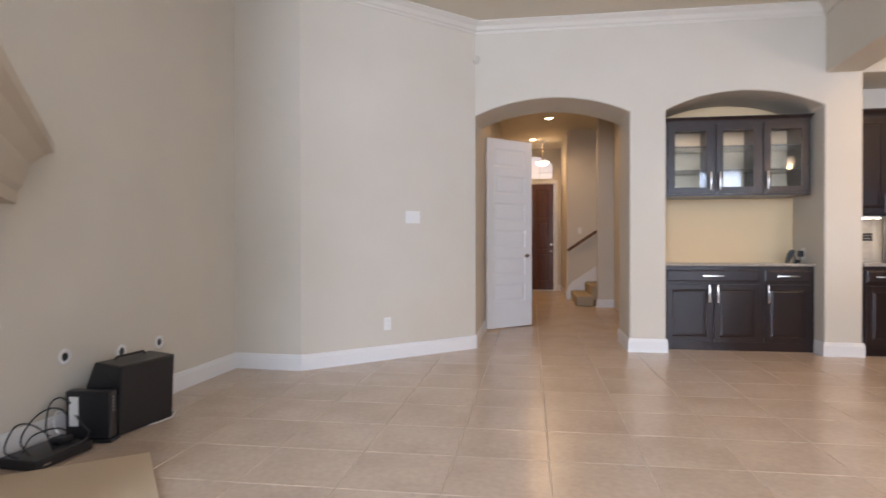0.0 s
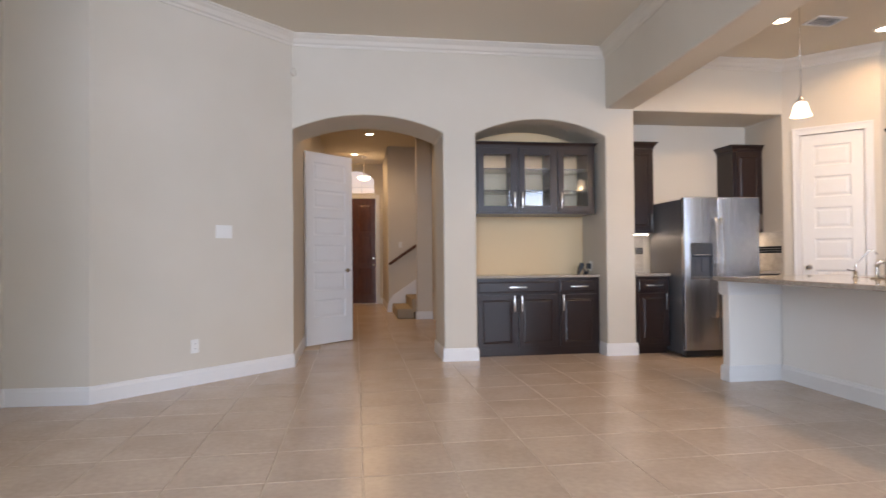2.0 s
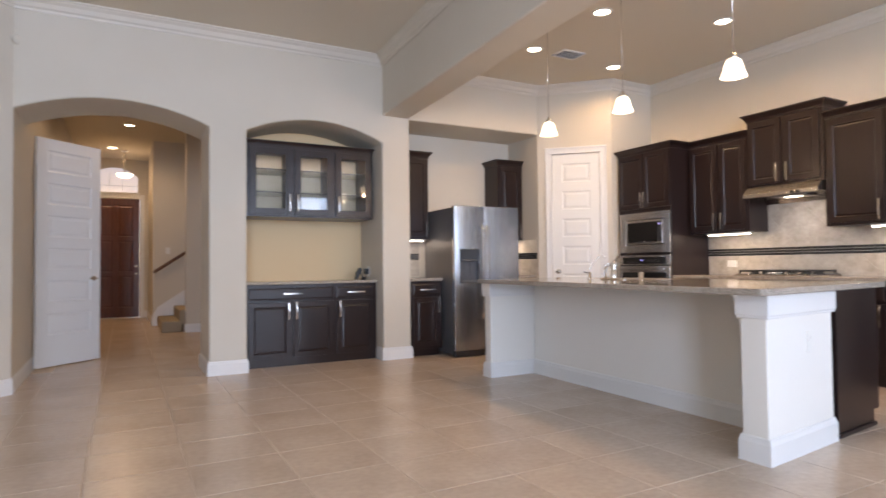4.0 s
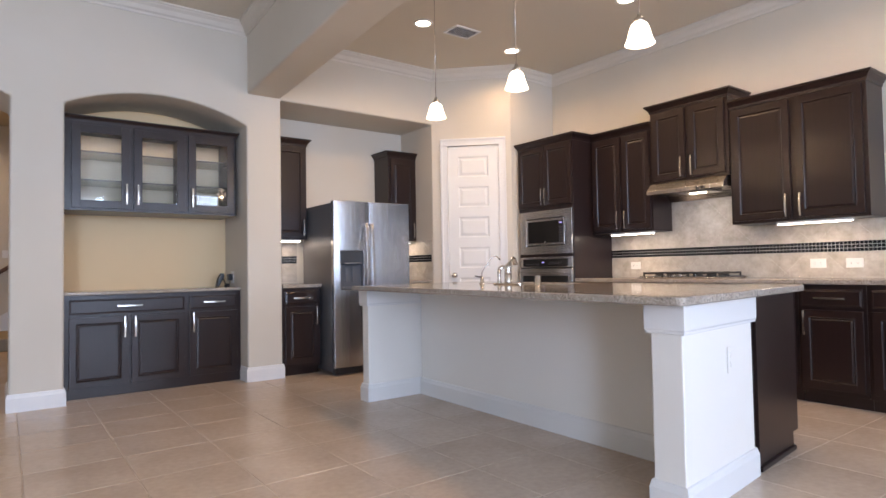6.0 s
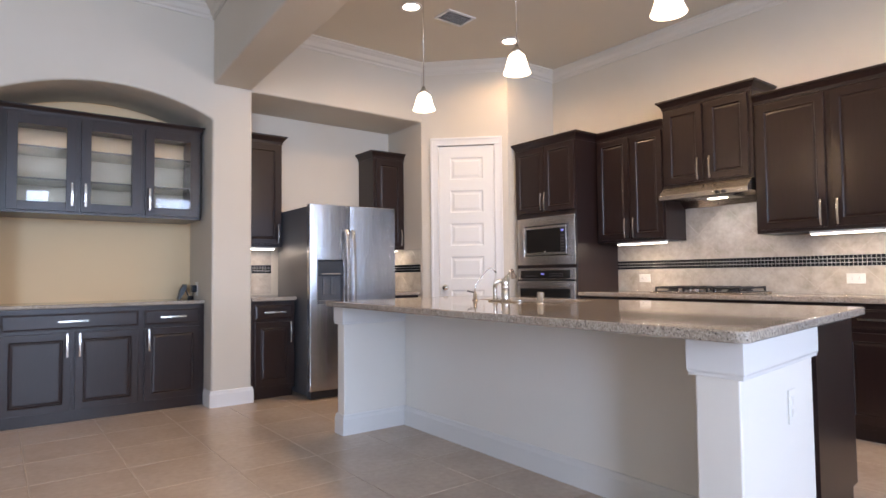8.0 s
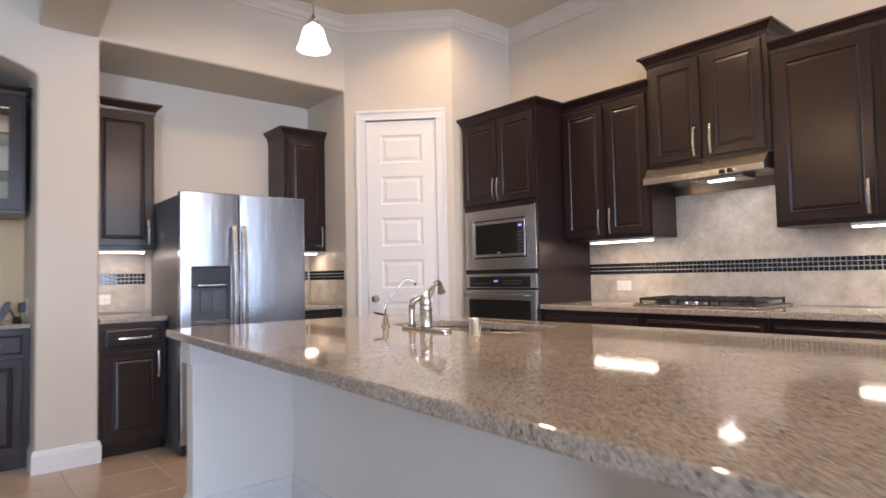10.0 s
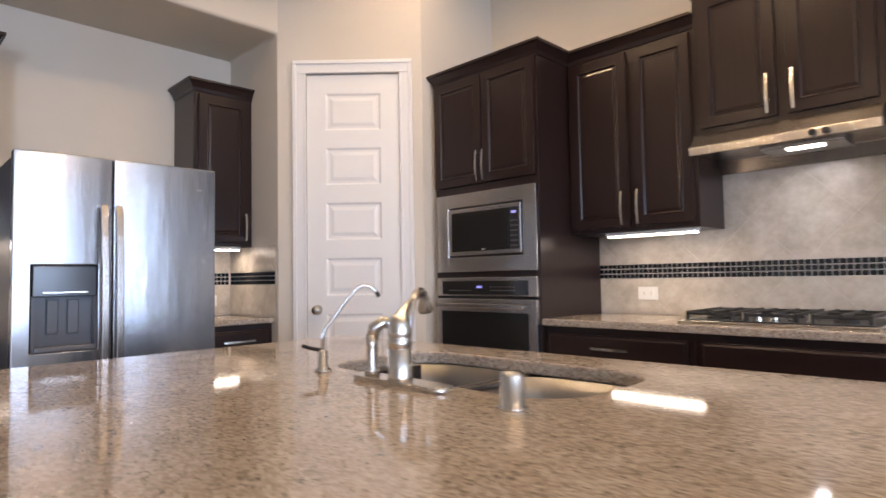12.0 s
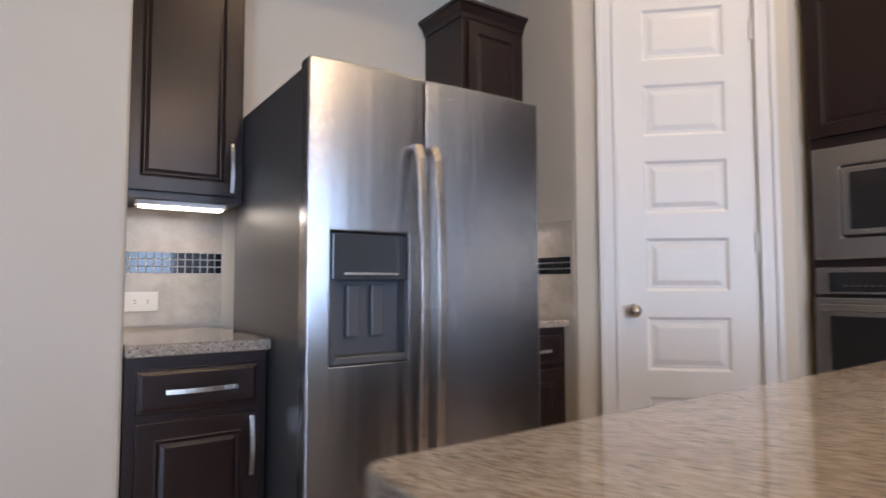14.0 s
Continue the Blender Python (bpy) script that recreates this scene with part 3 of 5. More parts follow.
for x, y in ((4.73, 5.75), (5.915, 5.80), (4.72, 4.72), (5.90, 4.35), (4.73, 2.9), (5.90, 2.9)):
    can_light(x, y, ZK, 22)
for x, y in ((0.95, 11.63), (0.67, 13.8)):
    can_light(x, y, ZH, 44, soft=0.16)
# Unseen extra can above the arch, added to brighten the open hall door.
can_light(1.15, 8.75, ZH, 30, soft=0.16)

vent = empty("ceiling_vent", pose(5.157, 5.70, ZK), "white louvred air vent in the kitchen ceiling", "vent")
part("backing", bm_box(-0.13, -0.09, -0.004, 0.13, 0.09, -0.001), "black", vent)
for a in ((-0.15, -0.11, 0.15, -0.09), (-0.15, 0.09, 0.15, 0.11), (-0.15, -0.09, -0.13, 0.09), (0.13, -0.09, 0.15, 0.09)):
    part("frame", bm_box(a[0], a[1], -0.012, a[2], a[3], -0.001), "trim", vent)
for i in range(9):
    bm = bmesh.new()
    box(bm, -0.13, -0.007, -0.001, 0.13, 0.007, 0.001, pose(0, -0.078 + i * 0.0195, -0.009, 35, 0, 0))
    part("slat", bm, "trim", vent)


def pendant(x, y, z):
    """z: the rim of the shade."""
    root = empty("pendant_lamp", pose(x, y, 0), "lit frosted bell-shaped pendant lamp on a thin nickel rod", "pendant lamp", "pendant lamps over the island")
    bm = bmesh.new()
    lathe(bm, [(0.081, z), (0.073, z + 0.016), (0.063, z + 0.044), (0.055, z + 0.080), (0.045, z + 0.106), (0.026, z + 0.120), (0.022, z + 0.120), (0.041, z + 0.102), (0.050, z + 0.080), (0.058, z + 0.044), (0.068, z + 0.016)], 28)
    part("shade", bm, "shade", root, "lit frosted glass bell shade", smooth=True)
    bm = bmesh.new()
    lathe(bm, [(0.028, z + 0.116), (0.028, z + 0.138), (0.014, z + 0.150), (0.010, z + 0.168)], 18)
    part("cap", bm, "chrome", root, smooth=True)
    bm = bmesh.new()
    tube(bm, [(0, 0, z + 0.16), (0, 0, ZK - 0.02)], 0.0028, 8)
    part("rod", bm, "chrome", root, smooth=True)
    bm = bmesh.new()
    lathe(bm, [(0.06, ZK - 0.001), (0.06, ZK - 0.012), (0.02, ZK - 0.028)], 24)
    part("canopy", bm, "chrome", root, smooth=True)
    pt = new("pendant_bulb", bpy.data.lights.new("pendant_bulb", "POINT"))
    pt.data.energy, pt.data.color, pt.data.shadow_soft_size = 7, WARM, 0.03
    pt.matrix_basis = pose(x, y, z - 0.03)


for y in (5.08, 4.147, 3.176):
    pendant(4.373, y, 2.252)


# ---- cabinets ----
def under_light(parent_m, x0, x1, y, z):
    root = empty("under_cabinet_light", parent_m @ pose(0, 0, 0), "lit slim white tube light under a wall cabinet", "under-cabinet light", "under-cabinet lights")
    part("housing", bm_box(x0, y, z - 0.018, x1, y + 0.05, z - 0.001), "white_plastic", root)
    part("tube", bm_box(x0 + 0.01, y + 0.005, z - 0.026, x1 - 0.01, y + 0.045, z - 0.0185), "tube", root)
    lamp_ = new("under_cabinet_lamp", bpy.data.lights.new("under_cabinet_lamp", "AREA"))
    lamp_.data.shape, lamp_.data.size, lamp_.data.size_y = "RECTANGLE", x1 - x0, 0.03
    lamp_.data.energy, lamp_.data.color = 1.1 * (x1 - x0) / 0.4, (1.0, 0.86, 0.64)
    lamp_.matrix_basis = parent_m @ pose((x0 + x1) / 2, y + 0.025, z - 0.035)


def base_cab(m, w, d, label, layout, h=0.875, toe=0.085, group="", pulls=1):
    """layout: rows of (x0, x1, drawer, hinge side of the door or None)."""
    root = empty("base_cabinet", m, label, "cabinet", group)
    carcass(root, w, d, 0, h, toe)
    for x0, x1, doors in layout:
        cab_drawer(root, x0, h - 0.16, x1, h - 0.035, 0, pulls)
        n = len(doors)
        step = (x1 - x0) / n
        for i, side in enumerate(doors):
            a, b_ = x0 + i * step + (0.014 if i else 0), x0 + (i + 1) * step - (0.012 if i < n - 1 else 0)
            cab_door(root, a, max(toe, 0.055) + 0.035, b_, h - 0.185, 0, (b_ - 0.028 if side == "r" else a + 0.028, h - 0.28))
    return root


def wall_cab(m, w, d, z0, z1, label, doors, crown=(True, True), name="wall_cabinet"):
    root = empty(name, m, label, "cabinet")
    bm = bm_box(0, 0, z0, w, d, z1)
    part("body", bm, "wood", root, bevel=0.0015)
    for a, b_, side in doors:
        cab_door(root, a, z0 + 0.025, b_, z1 - 0.02, 0, (b_ - 0.03 if side == "r" else a + 0.03, z0 + 0.125))
    crown_top(root, w, d, z1 - 0.003, *crown)
    return root


# bar recess
WB = pose(1.968, 7.06, 0)
base_cab(WB, 1.459, 0.505, "espresso three-door bar base cabinet with two drawers and nickel handles", [(0.045, 0.945, "rl"), (0.99, 1.42, "l")], h=0.861, toe=0.0)
counter_slab("bar_countertop", [(1.968, 7.025), (3.427, 7.025), (3.427, 7.568), (1.968, 7.568)], 0.863, 0.893, "speckled granite countertop of the bar recess")
ub = empty("glass_cabinet", pose(1.968, 7.075, 0), "espresso wall cabinet with three glass doors, its pale inside brightened by an added fill", "cabinet")
W, D, Z0, Z1 = 1.425, 0.48, 1.583, 2.345
for nme, q, mt in (("side_panel", (0, 0.0, Z0, 0.03, D, Z1), "wood"), ("side_panel", (W - 0.03, 0.0, Z0, W, D, Z1), "wood"), ("bottom", (0.03, 0.0, Z0, W - 0.03, D, Z0 + 0.03), "wood"), ("top", (0.03, 0.0, Z1 - 0.03, W - 0.03, D, Z1), "wood"), ("back_panel", (0.03, D - 0.012, Z0 + 0.03, W - 0.03, D, Z1 - 0.03), "shelf"),
                   ("divider", (0.505, 0.0, Z0 + 0.03, 0.525, D - 0.012, Z1 - 0.03), "wood"), ("divider", (0.958, 0.0, Z0 + 0.03, 0.978, D - 0.012, Z1 - 0.03), "wood"),
                   ("shelf", (0.03, 0.05, 1.846, W - 0.03, D - 0.012, 1.858), "edge_glass"), ("shelf", (0.03, 0.05, 2.091, W - 0.03, D - 0.012, 2.103), "edge_glass")):
    if nme == "shelf":
        bm = bmesh.new()
        for a, b_ in ((0.03, 0.505), (0.525, 0.958), (0.978, W - 0.03)):
            box(bm, a, q[1], q[2], b_, q[4], q[5])
        part(nme, bm, mt, ub)
    else:
        part(nme, bm_box(*q), mt, ub)
for a, b_ in ((0.0, 0.075), (0.49, 0.54), (0.945, 0.995), (1.395, W)):
    part("stile", bm_box(a, -0.006, Z0, b_, -0.0005, Z1), "wood", ub)
for a, b_ in ((0.075, 0.49), (0.54, 0.945), (0.995, 1.395)):
    part("rail", bm_box(a, -0.006, Z0, b_, -0.0005, Z0 + 0.045), "wood", ub)
    part("rail", bm_box(a, -0.006, Z1 - 0.05, b_, -0.0005, Z1), "wood", ub)
for a, b_, side in ((0.06, 0.50, "r"), (0.53, 0.955, "l"), (0.985, 1.405, "l")):
    z0, z1, s = Z0 + 0.02, Z1 - 0.03, 0.068
    gd = part("door", bm_box(a, -0.026, z0, a + s, -0.0065, z1), "wood", ub, bevel=0.002)
    for q in ((b_ - s, z0, b_, z1), (a + s, z0, b_ - s, z0 + s), (a + s, z1 - s, b_ - s, z1)):
        part("door_frame", bm_box(q[0], -0.026, q[1], q[2], -0.0065, q[3]), "wood", gd, bevel=0.002)
    part("pane", bm_box(a + s, -0.018, z0 + s, b_ - s, -0.014, z1 - s), "glass", gd).visible_shadow = False
    pull(gd, b_ - 0.03 if side == "r" else a + 0.03, z0 + 0.13, -0.026, True)
crown_top(ub, W, D, Z1, True, True, 0.03, 0.045)
# Added fill light that brightens the cabinet's inside; no fitting goes with it.
gl = new("cabinet_fill", bpy.data.lights.new("cabinet_fill", "AREA"))
gl.data.shape, gl.data.size, gl.data.size_y, gl.data.energy, gl.data.color = "RECTANGLE", 1.3, 0.06, 2, WARM
gl.matrix_basis = pose(2.69, 7.3, 2.31)
plate(3.0, 0.985, pose(3.43, 7.3, 0, 0, 0, -90) @ pose(-3.0, 0, 0), "white outlet with a black plug in the bar recess", outlet=True)

# small camera stand on the bar top
cs = empty("webcam", pose(3.33, 7.32, 0.893), "small black camera on a bent stand, on the bar top", "camera")
bm = bmesh.new()
prism(bm, [(-0.062, 0.002), (-0.036, 0.002), (0.014, 0.098), (0.012, 0.132), (-0.014, 0.134), (-0.042, 0.085)], -0.028, 0.028)
part("camera_body", bm, "black", cs, bevel=0.004)
bm = bmesh.new()
tube(bm, [(-0.002, 0, 0.108), (0.012, 0, 0.075), (0.030, 0, 0.035), (0.050, 0, 0.006)], 0.006, 8)
part("stand", bm, "black", cs)
bm = bmesh.new()
lathe(bm, [(0.026, 0.001), (0.026, 0.018), (0.018, 0.030), (0.0001, 0.032)], 16, pose(0.048, 0, 0))
part("base", bm, "black", cs, smooth=True)
ad = empty("plug_adapter", pose(3.421, 7.300, 0.985), "square black plug adapter in the bar outlet", "plug")
part("adapter_body", bm_box(-0.040, -0.032, -0.030, 0.0, 0.032, 0.034), "black", ad, bevel=0.006)
bm = bmesh.new()
tube(bm, [(3.395, 7.29, 0.957), (3.392, 7.29, 0.925), (3.400, 7.30, 0.903), (3.380, 7.32, 0.899)], 0.0035, 6)
tagged(part("cable", bm, "black", None, "short black cable from the plug to the small camera", smooth=True), category="cable")

# kitchen niche
base_cab(pose(3.772, 6.87, 0), 0.403, 0.64, "narrow espresso base cabinet beside the refrigerator", [(0.03, 0.373, "r")], h=0.868)
counter_slab("niche_countertop", [(3.770, 6.835), (4.18, 6.835), (4.18, 7.512), (3.770, 7.512)], 0.870, 0.905, "speckled granite countertop in the niche")
base_cab(pose(5.13, 6.93, 0), 0.465, 0.58, "espresso base cabinet between refrigerator and wall", [(0.03, 0.435, "l")])
counter_slab("niche_countertop", [(5.10, 6.895), (5.597, 6.895), (5.597, 7.512), (5.10, 7.512)], 0.877, 0.910, "speckled granite countertop in the niche")
NU = wall_cab(pose(3.772, 7.22, 0), 0.418, 0.295, 1.372, 2.375, "tall narrow espresso wall cabinet with one door", [(0.02, 0.398, "r")], (False, True))
NU2 = wall_cab(pose(5.205, 7.20, 0), 0.392, 0.315, 1.372, 2.36, "tall espresso wall cabinet over the refrigerator's side", [(0.03, 0.36, "r")], (True, False))
under_light(pose(3.79, 7.20, 0), 0.05, 0.35, 0.05, 1.372)
under_light(pose(5.205, 7.20, 0), 0.05, 0.34, 0.05, 1.372)

# refrigerator
fr = empty("refrigerator", pose(4.178, 6.54, 0, 0, 0, -1.2), "stainless side-by-side refrigerator with an ice dispenser", "refrigerator")
part("body", bm_box(0.005, 0.075, 0.03, 0.87, 0.80, 1.712), "sidegrey", fr, "grey textured steel cabinet", bevel=0.004)
part("kick_grille", bm_box(0.01, 0.03, 0.01, 0.865, 0.10, 0.075), "black", fr, bevel=0.003)
DX0, DX1, DZ0, DZ1 = 0.07, 0.325, 0.845, 1.228


def fridge_door(x0, x1, hole=None):
    bm = bmesh.new()
    nseg = 10
    def fy(x):
        u = (x - x0) / (x1 - x0) * 2 - 1
        return 0.012 * u * u
    if hole:
        xs = sorted({*[x0 + (x1 - x0) * i / nseg for i in range(nseg + 1)], hole[0], hole[2]})
    else:
        xs = [x0 + (x1 - x0) * i / nseg for i in range(nseg + 1)]
    zs = [0.08, hole[1], hole[3], 1.729] if hole else [0.08, 1.729]
    v = {(x, z): bm.verts.new((x, fy(x), z)) for x in xs for z in zs}
    for a, b_ in zip(xs, xs[1:]):
        for c, d in zip(zs, zs[1:]):
            if hole and a >= hole[0] - 1e-6 and b_ <= hole[2] + 1e-6 and c == hole[1]:
                continue
            bm.faces.new((v[a, c], v[b_, c], v[b_, d], v[a, d]))
    edges = [e for e in bm.edges if e.is_boundary]
    out = bmesh.ops.extrude_edge_only(bm, edges=edges)["geom"]
    for g in out:
        if isinstance(g, bmesh.types.BMVert):
            g.co.y = 0.07
    bmesh.ops.recalc_face_normals(bm, faces=bm.faces)
    return bm


dl = part("door", fridge_door(0.0, 0.386, (DX0, DZ0, DX1, DZ1)), "steel", fr, "stainless freezer door", bevel=0.006, seg=3)
dr = part("door", fridge_door(0.391, 0.875), "steel", fr, "stainless refrigerator door", bevel=0.006, seg=3)
ds = part("dispenser", bm_box(DX0, 0.055, DZ0, DX1, 0.068, DZ1), "recess", fr, "grey ice and water dispenser recess")
part("control_panel", bm_box(DX0 + 0.004, 0.004, DZ1 - 0.14, DX1 - 0.004, 0.055, DZ1 - 0.004), "panelglass", ds, "glossy black control panel", bevel=0.004)
part("trim_strip", bm_box(DX0 + 0.04, -0.002, DZ1 - 0.125, DX1 - 0.04, 0.004, DZ1 - 0.118), "chrome", ds)
part("recess_side", bm_box(DX0 + 0.001, 0.006, DZ0 + 0.001, DX0 + 0.012, 0.055, DZ1 - 0.14), "recess", ds)
part("recess_side", bm_box(DX1 - 0.012, 0.006, DZ0 + 0.001, DX1 - 0.001, 0.055, DZ1 - 0.14), "recess", ds)
part("drip_tray", bm_box(DX0 + 0.012, 0.0, DZ0 + 0.001, DX1 - 0.012, 0.055, DZ0 + 0.025), "sidegrey", ds, bevel=0.004)
for cx in (DX0 + 0.085, DX0 + 0.165):
    part("paddle", bm_box(cx - 0.022, 0.035, DZ0 + 0.075, cx + 0.022, 0.045, DZ0 + 0.23), "recess", ds, bevel=0.008)
for cx in (0.341, 0.403):
    side = [(0.010, 1.508), (-0.030, 1.508), (-0.048, 1.46), (-0.060, 1.36), (-0.068, 1.22), (-0.071, 1.00), (-0.068, 0.78), (-0.060, 0.62), (-0.048, 0.50), (-0.030, 0.43), (0.010, 0.43)]
    inner = [(d + (0.013 if k not in (0, 10) else 0), z + (-0.013 if k < 2 else 0.013 if k > 8 else 0)) for k, (d, z) in enumerate(side)]
    bm = bmesh.new()
    prism(bm, side + inner[::-1], cx - 0.015, cx + 0.015, "x")
    part("handle", bm, "steel2", fr, "long bowed flat steel handle", bevel=0.004, seg=3)
for k, (a, b_) in enumerate(((0.0, 0.022), (0.012, 0.034), (0.024, 0.046))):
    part("badge", bm_box(0.755 + a, 0.0045, 1.628 - 0.006 * k, 0.755 + b_, 0.0095, 1.631 - 0.006 * k), "sidegrey", dr, "small grey maker's badge")

# kitchen wall: local x runs south along the east wall, front faces west
def east(y, x=0.0):
    return pose(x, y, 0, 0, 0, -90)


TALL = east(6.17, 6.335)
tc = empty("oven_cabinet", TALL, "tall espresso cabinet round the built-in microwave and oven", "cabinet")
TW, TD = 0.80, 0.62
for q in ((0, 0, 0.10, 0.022, TD, 2.365), (TW - 0.022, 0, 0.10, TW, TD, 2.365)):
    part("side_panel", bm_box(*q), "wood", tc, bevel=0.0015)
for z0, z1 in ((0.10, 0.42), (1.143, 1.173), (1.652, 1.690), (2.30, 2.365)):
    part("rail", bm_box(0.022, 0.0, z0, TW - 0.022, TD, z1), "wood", tc)
part("back_panel", bm_box(0.022, 0.45, 0.42, TW - 0.022, TD, 2.30), "dark", tc)
part("toe_kick", bm_box(0.0, 0.07, 0, TW, TD, 0.10), "dark", tc)
part("filler", bm_box(0.022, 0.0, 1.690, TW - 0.022, 0.44, 2.30), "wood", tc)
cab_door(tc, 0.014, 1.700, 0.404, 2.356, 0, (0.388, 1.80))
cab_door(tc, 0.412, 1.700, 0.788, 2.356, 0, (0.437, 1.80))
cab_drawer(tc, 0.02, 0.13, 0.77, 0.40, 0)
crown_top(tc, TW, TD, 2.362)

mw = empty("microwave", TALL @ pose(0, -0.002, 0), "built-in stainless microwave with a trim frame and blue clock", "microwave")
part("trim_frame", paneled(0.020, 1.175, 0.790, 1.650, -0.018, 0.016, [(0.122, 1.262, 0.702, 1.568)], [(0.004, -0.008)]), "steel2", mw, "brushed steel trim frame", bevel=0.003)
# A thin dark sheet paints the shade of the recess round the body.
part("gap", bm_box(0.127, -0.0125, 1.267, 0.697, -0.0095, 1.563), "dark", mw, "dark sheet for the shade in the gap round the microwave door")
part("body", bm_box(0.134, -0.026, 1.274, 0.690, -0.012, 1.556), "steel2", mw, bevel=0.004)
part("window", bm_box(0.162, -0.029, 1.297, 0.612, -0.026, 1.533), "blackglass", mw, "black glass door window", bevel=0.003)
cp = part("control_panel", bm_box(0.616, -0.029, 1.297, 0.678, -0.026, 1.533), "black", mw, "black control panel")
part("display", bm_box(0.630, -0.0305, 1.498, 0.662, -0.029, 1.512), "blue", cp, "blue lit clock")
for i in range(6):
    for j in range(3):
        part("button", bm_box(0.622 + 0.018 * j, -0.0302, 1.312 + 0.028 * i, 0.634 + 0.018 * j, -0.029, 1.321 + 0.028 * i), "sidegrey", cp)
part("logo", bm_box(0.405, -0.0297, 1.303, 0.43, -0.029, 1.308), "white_plastic", mw)

ov = empty("wall_oven", TALL @ pose(0, -0.002, 0), "built-in stainless wall oven with a black glass door", "oven")
part("body", bm_box(0.03, 0.0, 0.43, 0.76, 0.42, 1.138), "dark", ov)
part("control_panel", bm_box(0.020, -0.022, 1.030, 0.790, 0.0, 1.141), "steel2", ov, "steel control panel", bevel=0.003)
pg = part("panel_glass", bm_box(0.072, -0.025, 1.040, 0.728, -0.022, 1.120), "blackglass", ov, "black glass touch panel")
part("display", bm_box(0.355, -0.0262, 1.078, 0.395, -0.025, 1.091), "blue", pg, "blue lit display")
for i in range(8):
    for bx, bz in ((0.13, 1.062), (0.46, 1.062), (0.46, 1.082)):
        part("button", bm_box(bx + 0.024 * i, -0.0258, bz, bx + 0.024 * i + 0.01, -0.025, bz + 0.005), "sidegrey", pg)
od = part("oven_door", bm_box(0.020, -0.034, 0.43, 0.790, 0.0, 1.016), "steel2", ov, "steel oven door", bevel=0.004)
part("window", bm_box(0.075, -0.038, 0.50, 0.735, -0.034, 0.940), "blackglass", od, "black oven window")
bm = bmesh.new()
box(bm, 0.065, -0.085, 0.962, 0.735, -0.070, 0.992)
box(bm, 0.08, -0.070, 0.967, 0.105, -0.034, 0.987)
box(bm, 0.695, -0.070, 0.967, 0.72, -0.034, 0.987)
part("handle", bm, "steel2", od, "wide steel bar handle", bevel=0.005)

wall_cab(east(5.365, 6.635), 0.735, 0.322, 1.372, 2.36, "espresso double-door wall cabinet beside the hood", [(0.025, 0.372, "r"), (0.403, 0.715, "l")], (False, False))
wall_cab(east(4.628, 6.62), 0.766, 0.337, 1.815, 2.50, "espresso double-door cabinet above the range hood", [(0.03, 0.363, "r"), (0.406, 0.735, "l")], (True, True))
wall_cab(east(3.860, 6.635), 1.02, 0.322, 1.372, 2.37, "large espresso double-door wall cabinet", [(0.03, 0.487, "r"), (0.533, 0.99, "l")], (False, True))
under_light(east(5.365, 6.635), 0.20, 0.70, 0.03, 1.372)
under_light(east(3.860, 6.635), 0.35, 0.89, 0.03, 1.372)

# range hood
HM = east(4.636, 6.54)
hood = empty("range_hood", HM, "stainless under-cabinet range hood with a lit lamp", "range hood")
bm = bmesh.new()
prism(bm, [(0.0, 1.703), (0.0, 1.742), (0.068, 1.813), (0.414, 1.813), (0.414, 1.655), (0.394, 1.655), (0.33, 1.715), (0.03, 1.715), (0.02, 1.703)], 0, 0.758, "x")
part("shell", bm, "steel2", hood, "brushed steel hood shell", bevel=0.003)
lampbox = part("lamp_housing", bm_box(0.30, 0.05, 1.685, 0.62, 0.24, 1.714), "steel", hood, bevel=0.004)
part("lamp_lens", bm_box(0.40, 0.07, 1.681, 0.54, 0.12, 1.685), "tube", lampbox, "lit lens")
for x in (0.52, 0.57):
    bm = bmesh.new()
    lathe(bm, [(0.014, 0), (0.014, 0.016), (0.0001, 0.018)], 14, pose(x, 0.0, 1.722, 90, 0, 0))
    part("control_knob", bm, "black", hood)
hl = new("hood_lamp", bpy.data.lights.new("hood_lamp", "AREA"))
hl.data.shape, hl.data.size, hl.data.size_y, hl.data.energy, hl.data.color = "RECTANGLE", 0.04, 0.03, 1.6, (0.9, 0.95, 1.0)
hl.matrix_basis = HM @ pose(0.47, 0.11, 1.672)

# base run
y = 5.372
for w, lay, lab in ((0.807, [(0.03, 0.775, "rl")], "espresso base cabinet with a drawer beside the oven tower"), (0.745, [(0.03, 0.715, "rl")], "espresso base cabinet under the cooktop"), (0.58, [(0.025, 0.555, "r")], "espresso base cabinet with a drawer over one door"), (0.44, [(0.022, 0.418, "l")], "narrower espresso base cabinet with a drawer over one door"), (0.62, [(0.03, 0.59, "rl")], "espresso base cabinet with a drawer and doors")):
    base_cab(east(y, 6.362), w - 0.002, 0.59, lab, lay, pulls=0 if "cooktop" in lab else 1)
    y -= w
counter_slab("kitchen_countertop", [(6.325, y), (6.955, y), (6.955, 5.368), (6.325, 5.368)], 0.877, 0.914, "speckled granite countertop along the kitchen wall")

